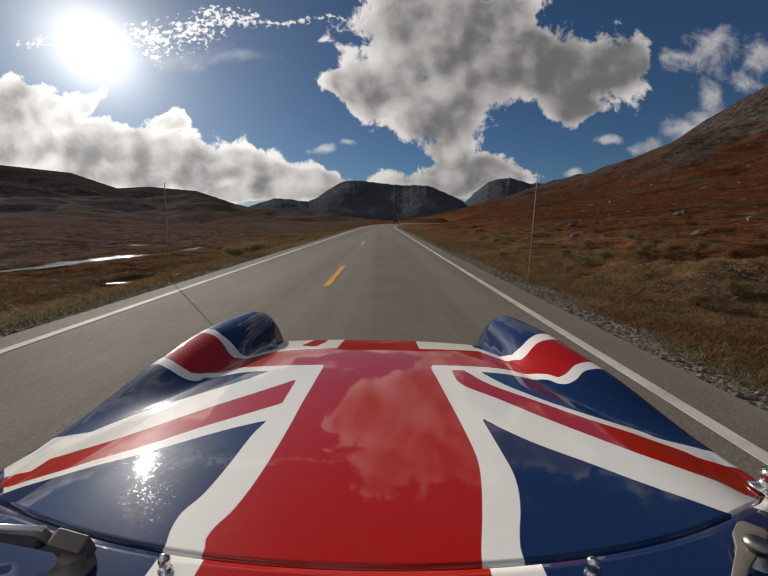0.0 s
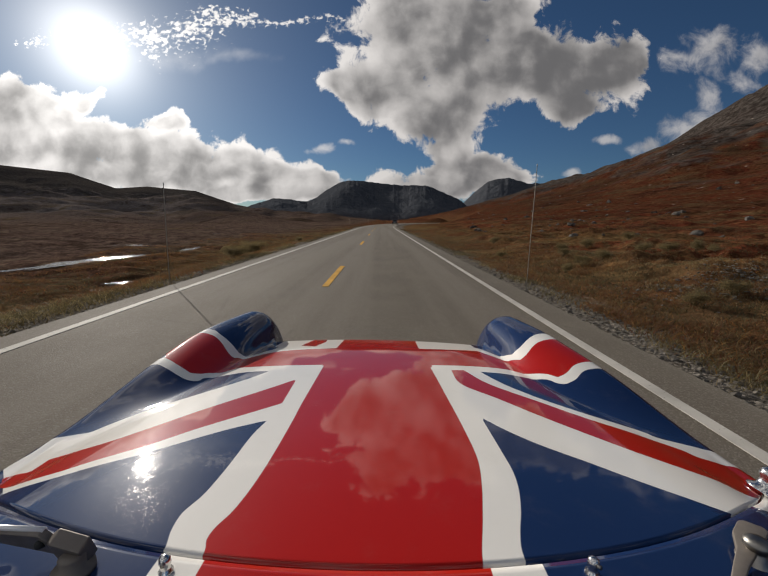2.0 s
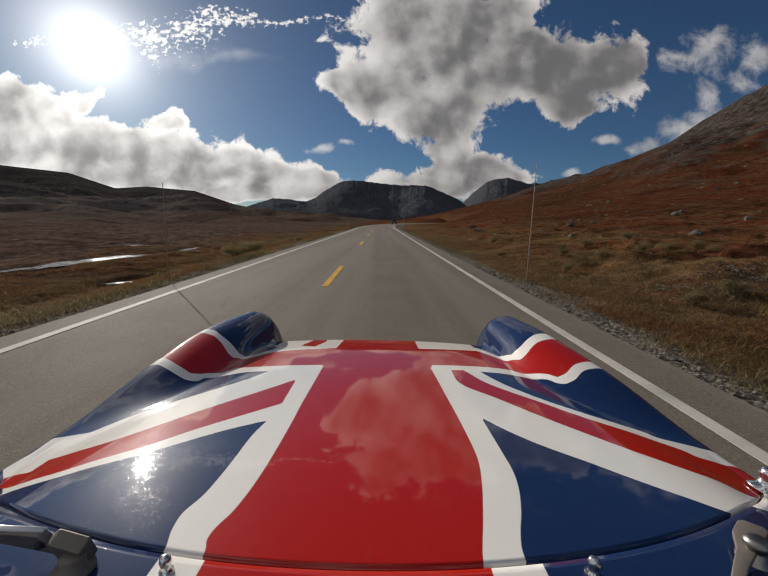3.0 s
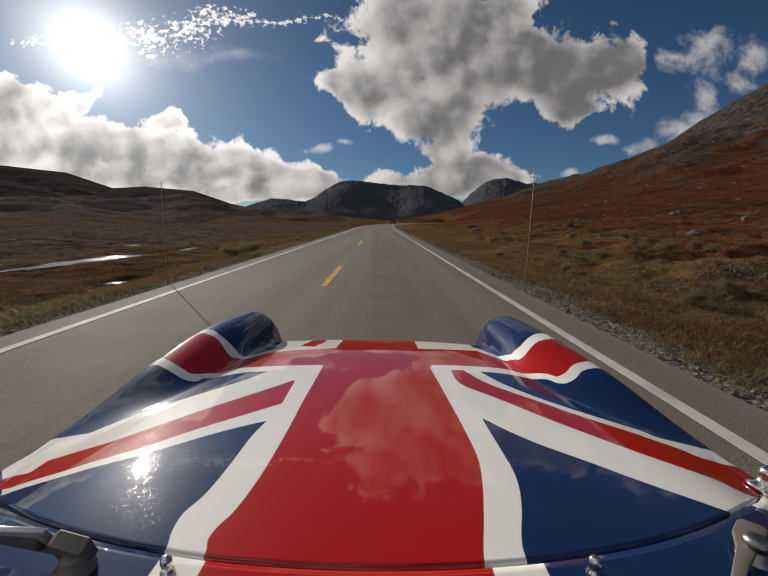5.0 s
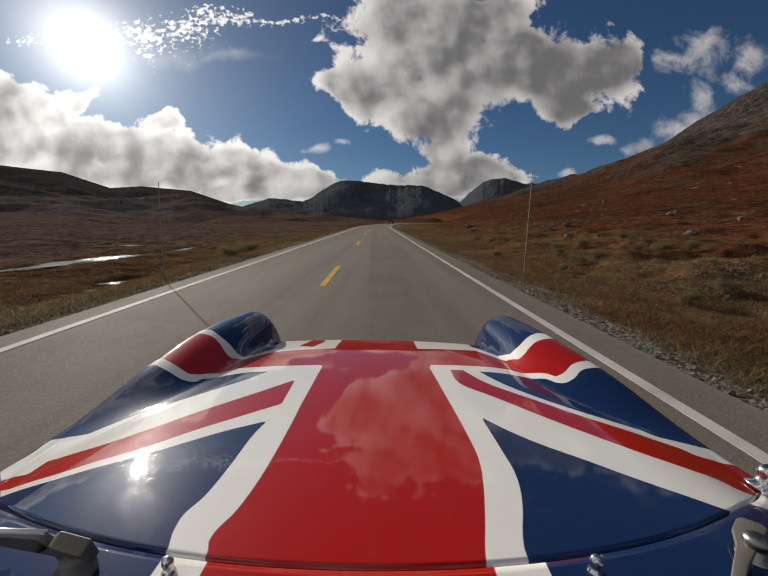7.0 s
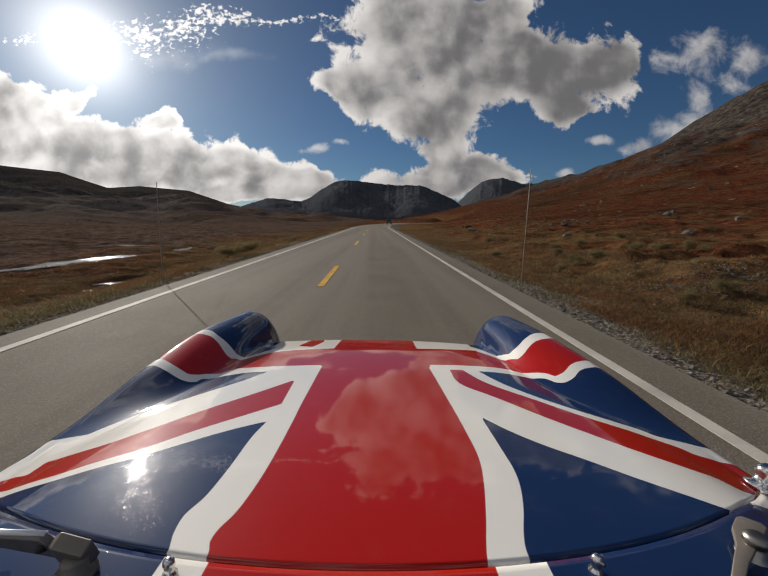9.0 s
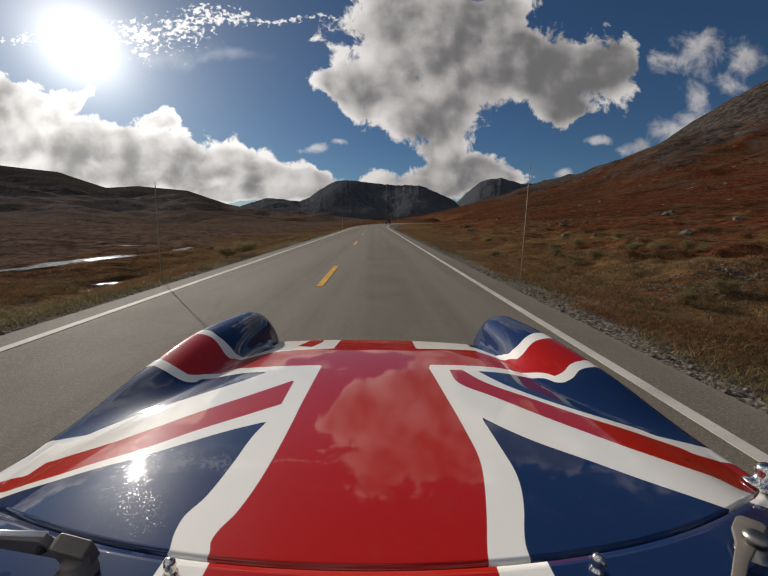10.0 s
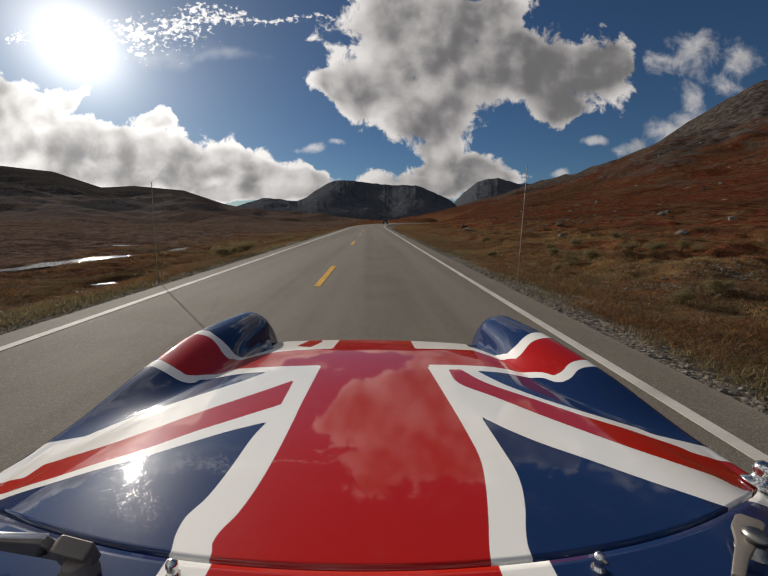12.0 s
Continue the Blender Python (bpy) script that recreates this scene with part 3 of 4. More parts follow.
def build_ground():
    az = np.radians(np.concatenate([np.arange(-180, -56, 3.0), np.arange(-56, 56, 0.28), np.arange(56, 180, 3.0)]))
    rings = 1.2 * (4600 / 1.2) ** (np.arange(520) / 519.0)
    a, r = np.meshgrid(az, rings)
    x, y = r * np.sin(a), r * np.cos(a)
    verts = np.stack([x, y, ground_z(x, y)], -1).reshape(-1, 3)
    n, k = len(rings), len(az)
    i, j = np.meshgrid(np.arange(n - 1), np.arange(k), indexing="ij")
    j2 = (j + 1) % k
    faces = np.stack([i * k + j, (i + 1) * k + j, (i + 1) * k + j2, i * k + j2], -1).reshape(-1, 4)[:, ::-1]
    verts = np.vstack([verts, [[0, 0, -0.15]]])
    hub = [(len(verts) - 1, (m + 1) % k, m) for m in range(k)]
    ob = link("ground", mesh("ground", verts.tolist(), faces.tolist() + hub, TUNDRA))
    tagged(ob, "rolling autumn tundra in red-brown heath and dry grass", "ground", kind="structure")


build_ground()


def ribbon(name, x0, x1, ys, z, mat, thick):
    """A strip that follows the road between two offsets from its straight line."""
    verts, faces = [], []
    for y in ys:
        b = float(bend(np.array(float(y))))
        verts += [(x0 + b, y, z - thick), (x0 + b, y, z), (x1 + b, y, z), (x1 + b, y, z - thick)]
    for i in range(len(ys) - 1):
        o = i * 4
        for k in range(3):
            faces.append((o + k, o + k + 1, o + k + 5, o + k + 4))
    faces += [(0, 3, 2, 1), tuple(len(verts) - 4 + k for k in range(4))]
    return mesh(name, verts, faces, mat, smooth=False)


LONG = [-60, -30, 0, 30, 55] + list(range(65, 540, 10)) + [600, 900]
road = tagged(link("road", ribbon("road", ROAD_L, ROAD_R, LONG, 0.0, ASPHALT, 0.12)), "grey worn asphalt two-lane road", "road", kind="structure")
for x in (LEFT_LINE, RIGHT_LINE):
    ob = link("edge_line", ribbon("edge_line", x - 0.052, x + 0.052, LONG, 0.005, LINE_WHITE, 0.004))
    tagged(ob, "white painted edge line along the asphalt road", "road marking", "edge lines", "structure")
for k in range(-3, 26):
    y0 = 6.86 + 12.05 * k
    ob = link("centre_dash", ribbon("centre_dash", -1.05, -0.93, [y0, y0 + 1.6, y0 + 3.15], 0.005, LINE_YELLOW, 0.004))
    tagged(ob, "yellow painted dash of the road's centre line", "road marking", "centre dashes", "structure")

# far mountains beyond the head of the valley
def build_mountain(label, azs, els, near, crest, seed):
    a = np.arange(azs[0], azs[-1] + 0.01, 0.06)
    r = np.linspace(near, crest * 1.12, 60)
    A, Rr = np.meshgrid(a, r)
    el = np.interp(A, azs, els) + 0.22 * fbm(A * 1.6, A * 0 + seed, 6, seed)
    x, y = Rr * np.sin(np.radians(A)), Rr * np.cos(np.radians(A))
    s = np.clip((Rr - near) / (crest - near), 0, 1)
    shape = s ** 0.85 * (1 - 1.2 * np.clip((Rr - crest) / crest, 0, 1))
    z = np.tan(np.radians(el)) * crest * shape + s * (1 - s) * crest * 0.13 * fbm(x / 330, y / 700, 6, seed + 5)
    z = np.where(Rr <= near + 1, -8, z)
    n, k = A.shape
    i, j = np.meshgrid(np.arange(n - 1), np.arange(k - 1), indexing="ij")
    faces = np.stack([i * k + j, i * k + j + 1, (i + 1) * k + j + 1, (i + 1) * k + j], -1).reshape(-1, 4)
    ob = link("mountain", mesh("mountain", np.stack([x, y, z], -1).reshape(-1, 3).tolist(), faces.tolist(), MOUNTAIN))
    tagged(ob, label, "mountain", kind="structure")


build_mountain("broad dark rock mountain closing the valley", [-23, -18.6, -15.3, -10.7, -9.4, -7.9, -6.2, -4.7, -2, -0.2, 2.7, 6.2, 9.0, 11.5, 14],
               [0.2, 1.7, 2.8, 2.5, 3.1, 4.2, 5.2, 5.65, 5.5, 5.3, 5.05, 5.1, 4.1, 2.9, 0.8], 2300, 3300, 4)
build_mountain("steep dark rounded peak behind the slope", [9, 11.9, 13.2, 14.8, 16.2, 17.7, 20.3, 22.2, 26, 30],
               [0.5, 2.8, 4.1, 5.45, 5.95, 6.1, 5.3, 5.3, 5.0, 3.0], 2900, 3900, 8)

# ---------------------------------------------------------------- the car under the camera


def smooth_max(a, b, k):
    h = np.clip(0.5 + 0.5 * (a - b) / k, 0, 1)
    return b + (a - b) * h + k * h * (1 - h)


def glide(v, xs, ys):
    """Smooth curve through knots, with flat ends."""
    xs, ys = np.array(xs, float), np.array(ys, float)
    m = np.gradient(ys, xs)
    v = np.clip(v, xs[0], xs[-1])
    i = np.clip(np.searchsorted(xs, v) - 1, 0, len(xs) - 2)
    h = xs[i + 1] - xs[i]
    t = (v - xs[i]) / h
    return ((1 + 2 * t) * (1 - t) ** 2 * ys[i] + t * (1 - t) ** 2 * h * m[i]
            + t * t * (3 - 2 * t) * ys[i + 1] + t * t * (t - 1) * h * m[i + 1])


def arc(q, n=2.0):
    """Fall of a rounded edge: 0 at q = 0, 1 at q = 1."""
    q = np.clip(q, 0, 1)
    return 1 - (1 - q ** n) ** (1 / n)


def body_z(x, y):
    """Height of the car's front bodywork over its own plan; y is ahead. The flanks sit a little to one side."""
    aside = glide(y, [0.35, 0.6, 1.0, 1.25], [0.034, 0.031, 0.018, 0.0])
    a = np.abs(x - aside * ease(np.abs(x), 0.35, 0.62))
    flank = glide(y, [0.35, 0.6, 0.9, 1.2], [0.668, 0.672, 0.690, 0.72])
    panel = glide(y, [0.1, 0.4, 0.6, 0.8, 1.15, 1.4, 1.6], [0.826, 0.813, 0.799, 0.780, 0.748, 0.721, 0.69])
    panel = panel - 0.021 * (a / 0.5) ** 2 - 0.036 * (a / 0.66) ** 8 - 0.5 * arc((y - 1.59) / 0.14)
    panel = panel - 0.45 * arc((a - flank) / 0.13, 2.0)
    crest = glide(y, [0.1, 0.5, 0.8, 1.08, 1.3, 1.55, 1.7], [0.70, 0.705, 0.722, 0.78, 0.805, 0.805, 0.797])
    mid = glide(y, [0.1, 0.6, 1.1, 1.4, 1.6, 1.8], [0.74, 0.73, 0.640, 0.588, 0.556, 0.54])
    crest = crest - 0.45 * arc((y - 1.60) / 0.21, 2.3)
    wide = glide(y, [0.1, 0.9, 1.15, 1.35, 1.6, 1.8], [0.20, 0.19, 0.165, 0.138, 0.106, 0.095])
    inner = 0.15 * arc((mid - a) / wide, 2.2) + np.clip((mid - a - wide) / 0.02, 0, 9) * 0.1
    outer = 0.45 * arc((a - mid) / 0.12, 2.2)
    fender = crest - np.where(a < mid, inner, outer)
    return smooth_max(panel, fender, glide(y, [0.1, 0.8, 1.1, 1.35, 1.55], [0.055, 0.055, 0.052, 0.038, 0.014]))


def seam_y(x):
    """Rear edge of the bonnet."""
    return 0.3690 + x * (0.0025 + x * (0.4108 + x * (-0.0110 + x * 0.1852)))


# outlines of the painted flag, in metres on the bonnet's plan
WHITE_WEST = [(-0.163, 1.156), (-0.163, 0.85), (-0.161, 0.756), (-0.16, 0.628), (-0.163, 0.533), (-0.171, 0.465),
    (-0.182, 0.431), (-0.184, 0.409), (-0.177, 0.384), (-0.178, 0.3), (-0.23, 0.3), (-0.228, 0.398), (-0.236, 0.421),
    (-0.24, 0.457), (-0.229, 0.498), (-0.224, 0.574), (-0.223, 0.677), (-0.215, 0.745), (-0.29, 0.698), (-0.39, 0.621),
    (-0.455, 0.588), (-0.519, 0.561), (-0.589, 0.551), (-0.718, 0.675), (-0.699, 0.719), (-0.7, 0.766), (-0.613, 0.768),
    (-0.572, 0.816), (-0.536, 0.854), (-0.452, 0.922), (-0.365, 1.022), (-0.32, 1.099), (-0.391, 1.096), (-0.487,
    1.057), (-0.502, 1.025), (-0.534, 1.015), (-0.591, 1.036), (-0.633, 1.055), (-0.656, 1.055), (-0.763, 1.08),
    (-0.632, 1.092), (-0.586, 1.067), (-0.533, 1.047), (-0.511, 1.062), (-0.497, 1.081), (-0.436, 1.152), (-0.295,
    1.155)]
WHITE_WEST_FRONT = [(-0.601, 1.319), (-0.55, 1.291), (-0.513, 1.277), (-0.48, 1.27), (-0.467, 1.284), (-0.394,
    1.415), (-0.406, 1.509), (-0.392, 1.696), (-0.291, 1.466), (-0.255, 1.75), (-0.17, 1.75), (-0.145, 1.75), (-0.149,
    1.39), (-0.35, 1.361), (-0.458, 1.267), (-0.481, 1.225), (-0.5, 1.226), (-0.536, 1.253), (-0.582, 1.275), (-0.722,
    1.301)]
WHITE_EAST = [(0.171, 1.179), (0.189, 0.832), (0.194, 0.694), (0.194, 0.604), (0.183, 0.53), (0.166, 0.455), (0.148,
    0.379), (0.148, 0.3), (0.201, 0.3), (0.2, 0.392), (0.208, 0.431), (0.224, 0.475), (0.238, 0.525), (0.245, 0.575),
    (0.245, 0.635), (0.244, 0.787), (0.281, 0.729), (0.329, 0.674), (0.394, 0.622), (0.452, 0.576), (0.506, 0.541),
    (0.564, 0.51), (0.609, 0.51), (0.842, 0.646), (0.833, 0.705), (0.828, 0.739), (0.825, 0.76), (0.679, 0.781), (0.636,
    0.791), (0.612, 0.813), (0.521, 0.861), (0.436, 0.936), (0.368, 1.032), (0.325, 1.139), (0.413, 1.136), (0.501,
    1.097), (0.529, 1.052), (0.549, 1.038), (0.58, 1.048), (0.625, 1.078), (0.761, 1.093), (0.762, 1.09), (0.753,
    1.141), (0.616, 1.115), (0.569, 1.084), (0.54, 1.077), (0.511, 1.122), (0.43, 1.191), (0.308, 1.195)]
WHITE_EAST_FRONT = [(0.478, 1.308), (0.506, 1.302), (0.537, 1.321), (0.593, 1.345), (0.717, 1.334), (0.722, 1.31),
    (0.574, 1.282), (0.538, 1.267), (0.506, 1.244), (0.486, 1.245), (0.471, 1.284), (0.388, 1.444), (0.156, 1.409),
    (0.141, 1.75), (0.19, 1.75), (0.208, 1.75), (0.317, 1.75), (0.383, 1.532), (0.41, 1.513)]
RED_WEST = [(-0.218, 1.013), (-0.291, 0.921), (-0.394, 0.803), (-0.457, 0.729), (-0.524, 0.678), (-0.618, 0.67),
    (-0.618, 0.629), (-0.688, 0.644), (-0.627, 0.586), (-0.536, 0.581), (-0.472, 0.61), (-0.408, 0.65), (-0.348, 0.711),
    (-0.275, 0.778), (-0.21, 0.839)]
RED_EAST = [(0.235, 1.135), (0.276, 1.143), (0.323, 1.022), (0.425, 0.91), (0.506, 0.831), (0.591, 0.782), (0.662,
    0.749), (0.694, 0.728), (0.831, 0.719), (0.837, 0.68), (0.839, 0.665), (0.685, 0.605), (0.634, 0.626), (0.586,
    0.64), (0.522, 0.68), (0.457, 0.742), (0.388, 0.819), (0.313, 0.915), (0.241, 1.006)]
RED_STRIPE = [(-0.163, 1.156), (-0.163, 0.85), (-0.161, 0.756), (-0.16, 0.628), (-0.163, 0.533), (-0.171, 0.465),
    (-0.182, 0.431), (-0.184, 0.409), (-0.177, 0.384), (-0.178, 0.3), (0.148, 0.3), (0.148, 0.379), (0.166, 0.455),
    (0.183, 0.53), (0.194, 0.604), (0.194, 0.694), (0.189, 0.832), (0.171, 1.179)]
RED_BAR_WEST = [(-0.163, 1.156), (-0.295, 1.155), (-0.436, 1.152), (-0.497, 1.081), (-0.511, 1.062), (-0.533,
    1.047), (-0.586, 1.067), (-0.632, 1.092), (-0.722, 1.301), (-0.582, 1.275), (-0.536, 1.253), (-0.5, 1.226), (-0.481,
    1.225), (-0.458, 1.267), (-0.35, 1.361), (-0.149, 1.39), (-0.145, 1.75)]
RED_BAR_EAST = [(0.171, 1.179), (0.308, 1.195), (0.43, 1.191), (0.511, 1.122), (0.54, 1.077), (0.569, 1.084),
    (0.616, 1.115), (0.753, 1.141), (0.722, 1.31), (0.574, 1.282), (0.538, 1.267), (0.506, 1.244), (0.486, 1.245),
    (0.471, 1.284), (0.388, 1.444), (0.156, 1.409), (0.141, 1.75)]
RED_FILL = [(-0.169, 1.145), (0.179, 1.154), (0.165, 1.413), (-0.155, 1.404)]
RED_WEDGE = [(-0.305, 1.457), (-0.266, 1.676), (-0.22, 1.567), (-0.245, 1.427)]
WHITE_NOSE_WEST = [(-0.41, 1.46), (-0.41, 1.9), (-0.15, 1.9), (-0.15, 1.42)]
WHITE_NOSE_EAST = [(0.157, 1.43), (0.157, 1.9), (0.395, 1.9), (0.395, 1.51)]
RED_NOSE = [(-0.163, 1.156), (0.171, 1.179), (0.156, 1.409), (0.156, 1.9), (-0.15, 1.9), (-0.149, 1.39)]


def outline_distance(px, py, poly):
    """Signed distance to a closed outline, negative inside."""
    best = np.full(px.shape, 9.0)
    inside = np.zeros(px.shape, bool)
    for (x0, y0), (x1, y1) in zip(poly, poly[1:] + poly[:1]):
        ex, ey = x1 - x0, y1 - y0
        t = np.clip(((px - x0) * ex + (py - y0) * ey) / (ex * ex + ey * ey + 1e-12), 0, 1)
        best = np.minimum(best, np.hypot(px - x0 - t * ex, py - y0 - t * ey))
        if y0 != y1:
            cross = ((y0 > py) != (y1 > py)) & (px < (x1 - x0) * (py - y0) / (y1 - y0) + x0)
            inside ^= cross
    return np.where(inside, -best, best)


def rounded(poly):
    """Smooths the shallow bends of an outline and keeps its sharp corners."""
    pts = [Vector(p) for p in poly]
    n, out = len(pts), []
    soft = []
    for i in range(n):
        a, b = pts[i] - pts[i - 1], pts[(i + 1) % n] - pts[i]
        soft.append(a.length > 1e-4 and b.length > 1e-4 and a.angle(b) < radians(48))
    for i in range(n):
        p1, p2 = pts[i], pts[(i + 1) % n]
        p0 = pts[i - 1] if soft[i] else p1 - (p2 - p1)
        p3 = pts[(i + 2) % n] if soft[(i + 1) % n] else p2 + (p2 - p1)
        if (p2 - p1).length > 0.25 or max((p1 - p0).length, (p3 - p2).length) > 4 * (p2 - p1).length:
            out.append(tuple(p1))
            continue
        for t in (0.0, 0.25, 0.5, 0.75):
            q = 0.5 * (2 * p1 + (p2 - p0) * t + (2 * p0 - 5 * p1 + 4 * p2 - p3) * t * t + (3 * p1 - p0 - 3 * p2 + p3) * t ** 3)
            out.append(tuple(q))
    return out


def panel_mesh(name, xs, rows, low, paint=True):
    """Bodywork between two plan edges; rows runs from rear to front for each x, and the edges turn under."""
    x = np.repeat(xs[None, :], rows.shape[0], 0)
    z = np.maximum(body_z(x, rows), low)
    n, k = x.shape
    verts = np.stack([x, rows, z], -1).reshape(-1, 3)
    i, j = np.meshgrid(np.arange(n - 1), np.arange(k - 1), indexing="ij")
    faces = np.stack([i * k + j, i * k + j + 1, (i + 1) * k + j + 1, (i + 1) * k + j], -1).reshape(-1, 4)
    keep = (verts[:, 2][faces] > low + 0.001).any(1)
    faces = faces[keep].tolist()
    flange = []
    for row, back in ((0, False), (n - 1, True)):
        base = len(verts) + len(flange)
        flange += [(x[row, c], rows[row, c], z[row, c] - 0.022) for c in range(k)]
        for c in range(k - 1):
            if z[row, c] > low + 0.02:
                f = (row * k + c, base + c, base + c + 1, row * k + c + 1)
                faces.append(f[::-1] if back else f)
    me = mesh(name, np.vstack([verts, flange]).tolist(), faces, FLAG)
    pts = np.array([v.co[:] for v in me.vertices])
    px, py = pts[:, 0], pts[:, 1]
    if paint:
        white = np.minimum.reduce([outline_distance(px, py, rounded(o)) for o in (WHITE_WEST, WHITE_WEST_FRONT, WHITE_EAST, WHITE_EAST_FRONT, WHITE_NOSE_WEST, WHITE_NOSE_EAST)])
        red = np.minimum.reduce([outline_distance(px, py, rounded(o)) for o in (RED_WEST, RED_EAST, RED_STRIPE, RED_BAR_WEST, RED_BAR_EAST, RED_NOSE, RED_WEDGE, RED_FILL)])
    else:
        red = np.abs(px + 0.008) - 0.164
        white = np.minimum(np.abs(px + 0.004) - 0.2225, np.maximum(0.553 + 0.05 * (px - 0.61) - py, 0.6 - px))
    for key, values in (("white_edge", white), ("red_edge", red)):
        me.attributes.new(key, "FLOAT", "POINT").data.foreach_set("value", values.astype(np.float32))
    return me


def on_body(x, y, lift=0.0):
    return Vector((x, y, float(body_z(np.array(x), np.array(y))) + lift))


def build_car():
    car = new("sports_car")
    car.matrix_basis = pose(-0.025, 0, 0, 0, 0, HEADING)
    tagged(car, "open sports car with a red, white and blue flag-painted bonnet", "car")
    xs = np.arange(-0.88, 0.8801, 0.008)
    s = np.linspace(0, 1, 190)[:, None]
    start = seam_y(xs)[None, :] + 0.0025
    link("bonnet", panel_mesh("bonnet", xs, start + (1.86 - start) * s, 0.36), car, label="glossy bonnet with wings, painted as a flag")
    s = np.linspace(0, 1, 50)[:, None]
    end = seam_y(xs)[None, :] - 0.0025
    link("scuttle", panel_mesh("scuttle", xs, -0.05 + (end + 0.05) * s, 0.36, False), car, label="striped scuttle panel behind the bonnet")
    # plain tail behind the scuttle, with the open cockpit sunk into it
    gx, gy = np.meshgrid(np.linspace(-0.80, 0.80, 81), np.linspace(-2.05, -0.055, 101))
    lid = 0.80 - 0.09 * ease(-gy, 0.9, 2.0) - 0.07 * (np.abs(gx) / 0.7) ** 3
    lid = lid - 0.44 * arc((np.abs(gx) - 0.66) / 0.125, 2.2) - 0.42 * arc((-gy - 1.86) / 0.18, 2.0)
    pit = ease(0.54 - np.abs(gx), 0.0, 0.05) * ease(-gy, 0.10, 0.16) * (1 - ease(-gy, 1.02, 1.10))
    lid = np.maximum(lid - 0.36 * pit, 0.36)
    k = gx.shape[1]
    a, b = np.meshgrid(np.arange(gx.shape[0] - 1), np.arange(k - 1), indexing="ij")
    cells = np.stack([a * k + b, a * k + b + 1, (a + 1) * k + b + 1, (a + 1) * k + b], -1).reshape(-1, 4)
    cells = cells[(lid.reshape(-1)[cells] > 0.361).any(1)]
    tail = mesh("rear_body", np.stack([gx, gy, lid], -1).reshape(-1, 3).tolist(), cells.tolist(), BLUE_PAINT)
    link("rear_body", tail, car, label="plain blue tail and cockpit")
    bm = bmesh.new()
    block(bm, (1.36, 3.5, 0.2), pose(0, -0.1, 0.33), 0.05)
    part("floor_pan", bm, RUBBER, car)
    for x in (-0.62, 0.62):
        for y in (1.22, -0.95):
            turn = pose(x, y, 0.295, 0, 90, 0)
            bm = bmesh.new()
            lathe(bm, [(0.20, -0.07), (0.275, -0.078), (0.295, -0.05), (0.295, 0.05), (0.275, 0.078), (0.20, 0.07)], 32, turn)
            wheel = part("wheel", bm, RUBBER, car, "black tyre on a steel rim")
            bm = bmesh.new()
            lathe(bm, [(0.03, -0.085), (0.14, -0.06), (0.198, -0.074), (0.198, 0.074), (0.14, 0.06), (0.03, 0.085)], 28, turn)
            part("rim", bm, STEEL, wheel)
    # wiper along the scuttle; its channel arm's bright edge is a glint painted white
    def bar(bm, run, sizes):
        """A tapered flat bar along run; sizes are half depth and half height at each point."""
        rows = []
        for p, (w, h) in zip(run, sizes):
            p = Vector(p)
            out, up = Vector((0, w, w * 0.35)), Vector((0, -h * 0.35, h))
            rows.append([bm.verts.new(p + o) for o in (-out - up, out - up, out + up, -out + up)])
        for r0, r1 in zip(rows, rows[1:]):
            for k in range(4):
                bm.faces.new((r0[k], r0[(k + 1) % 4], r1[(k + 1) % 4], r1[k]))
        bm.faces.new(rows[0][::-1])
        bm.faces.new(rows[-1])
        bmesh.ops.recalc_face_normals(bm, faces=bm.faces)
        bmesh.ops.bevel(bm, geom=bm.edges[:], offset=0.0016, segments=2, affect="EDGES", profile=0.5)

    bm = bmesh.new()
    lathe(bm, [(0.021, 0.0), (0.021, 0.006), (0.013, 0.008), (0.013, 0.020), (0.011, 0.022)], 20, Matrix.Translation(on_body(-0.312, 0.364)))
    wiper = part("wiper", bm, WIPER, car, "steel windscreen wiper parked on the scuttle")
    bm = bmesh.new()
    bar(bm, [(-0.344, 0.379, 0.828), (-0.337, 0.378, 0.829), (-0.301, 0.374, 0.824)], [(0.006, 0.012), (0.009, 0.015), (0.009, 0.013)])
    part("knuckle", bm, WIPER, wiper, smooth=False)
    bm = bmesh.new()
    bar(bm, [(-0.341, 0.378, 0.829), (-0.346, 0.378, 0.830), (-0.353, 0.379, 0.832), (-0.404, 0.380, 0.838), (-0.50, 0.384, 0.848), (-0.62, 0.39, 0.856)],
        [(0.004, 0.008), (0.005, 0.0135), (0.005, 0.016), (0.005, 0.0105), (0.004, 0.007), (0.004, 0.006)])
    arm = part("arm", bm, WIPER, wiper, "dark steel channel arm", smooth=False)
    bm = bmesh.new()
    tube(bm, [(-0.351, 0.377, 0.8475), (-0.404, 0.377, 0.8490), (-0.50, 0.381, 0.855), (-0.62, 0.388, 0.862)], 0.0034, 10)
    part("glint_edge", bm, EDGE_GLINT, arm, "upper edge with its bright glint painted on")
    bm = bmesh.new()
    lathe(bm, [(0.0045, 0.0), (0.0045, 0.008), (0.002, 0.010)], 14, pose(-0.353, 0.3755, 0.8315, 60, 0, 0))
    part("rivet", bm, RUBBER, arm)
    bm = bmesh.new()
    tube(bm, [(-0.43, 0.40, 0.822), (-0.63, 0.42, 0.830)], 0.005, 8)
    part("blade", bm, RUBBER, wiper)
    # wiper spindle on the other side, its arm folded against it
    bm = bmesh.new()
    base = on_body(0.497, 0.420)
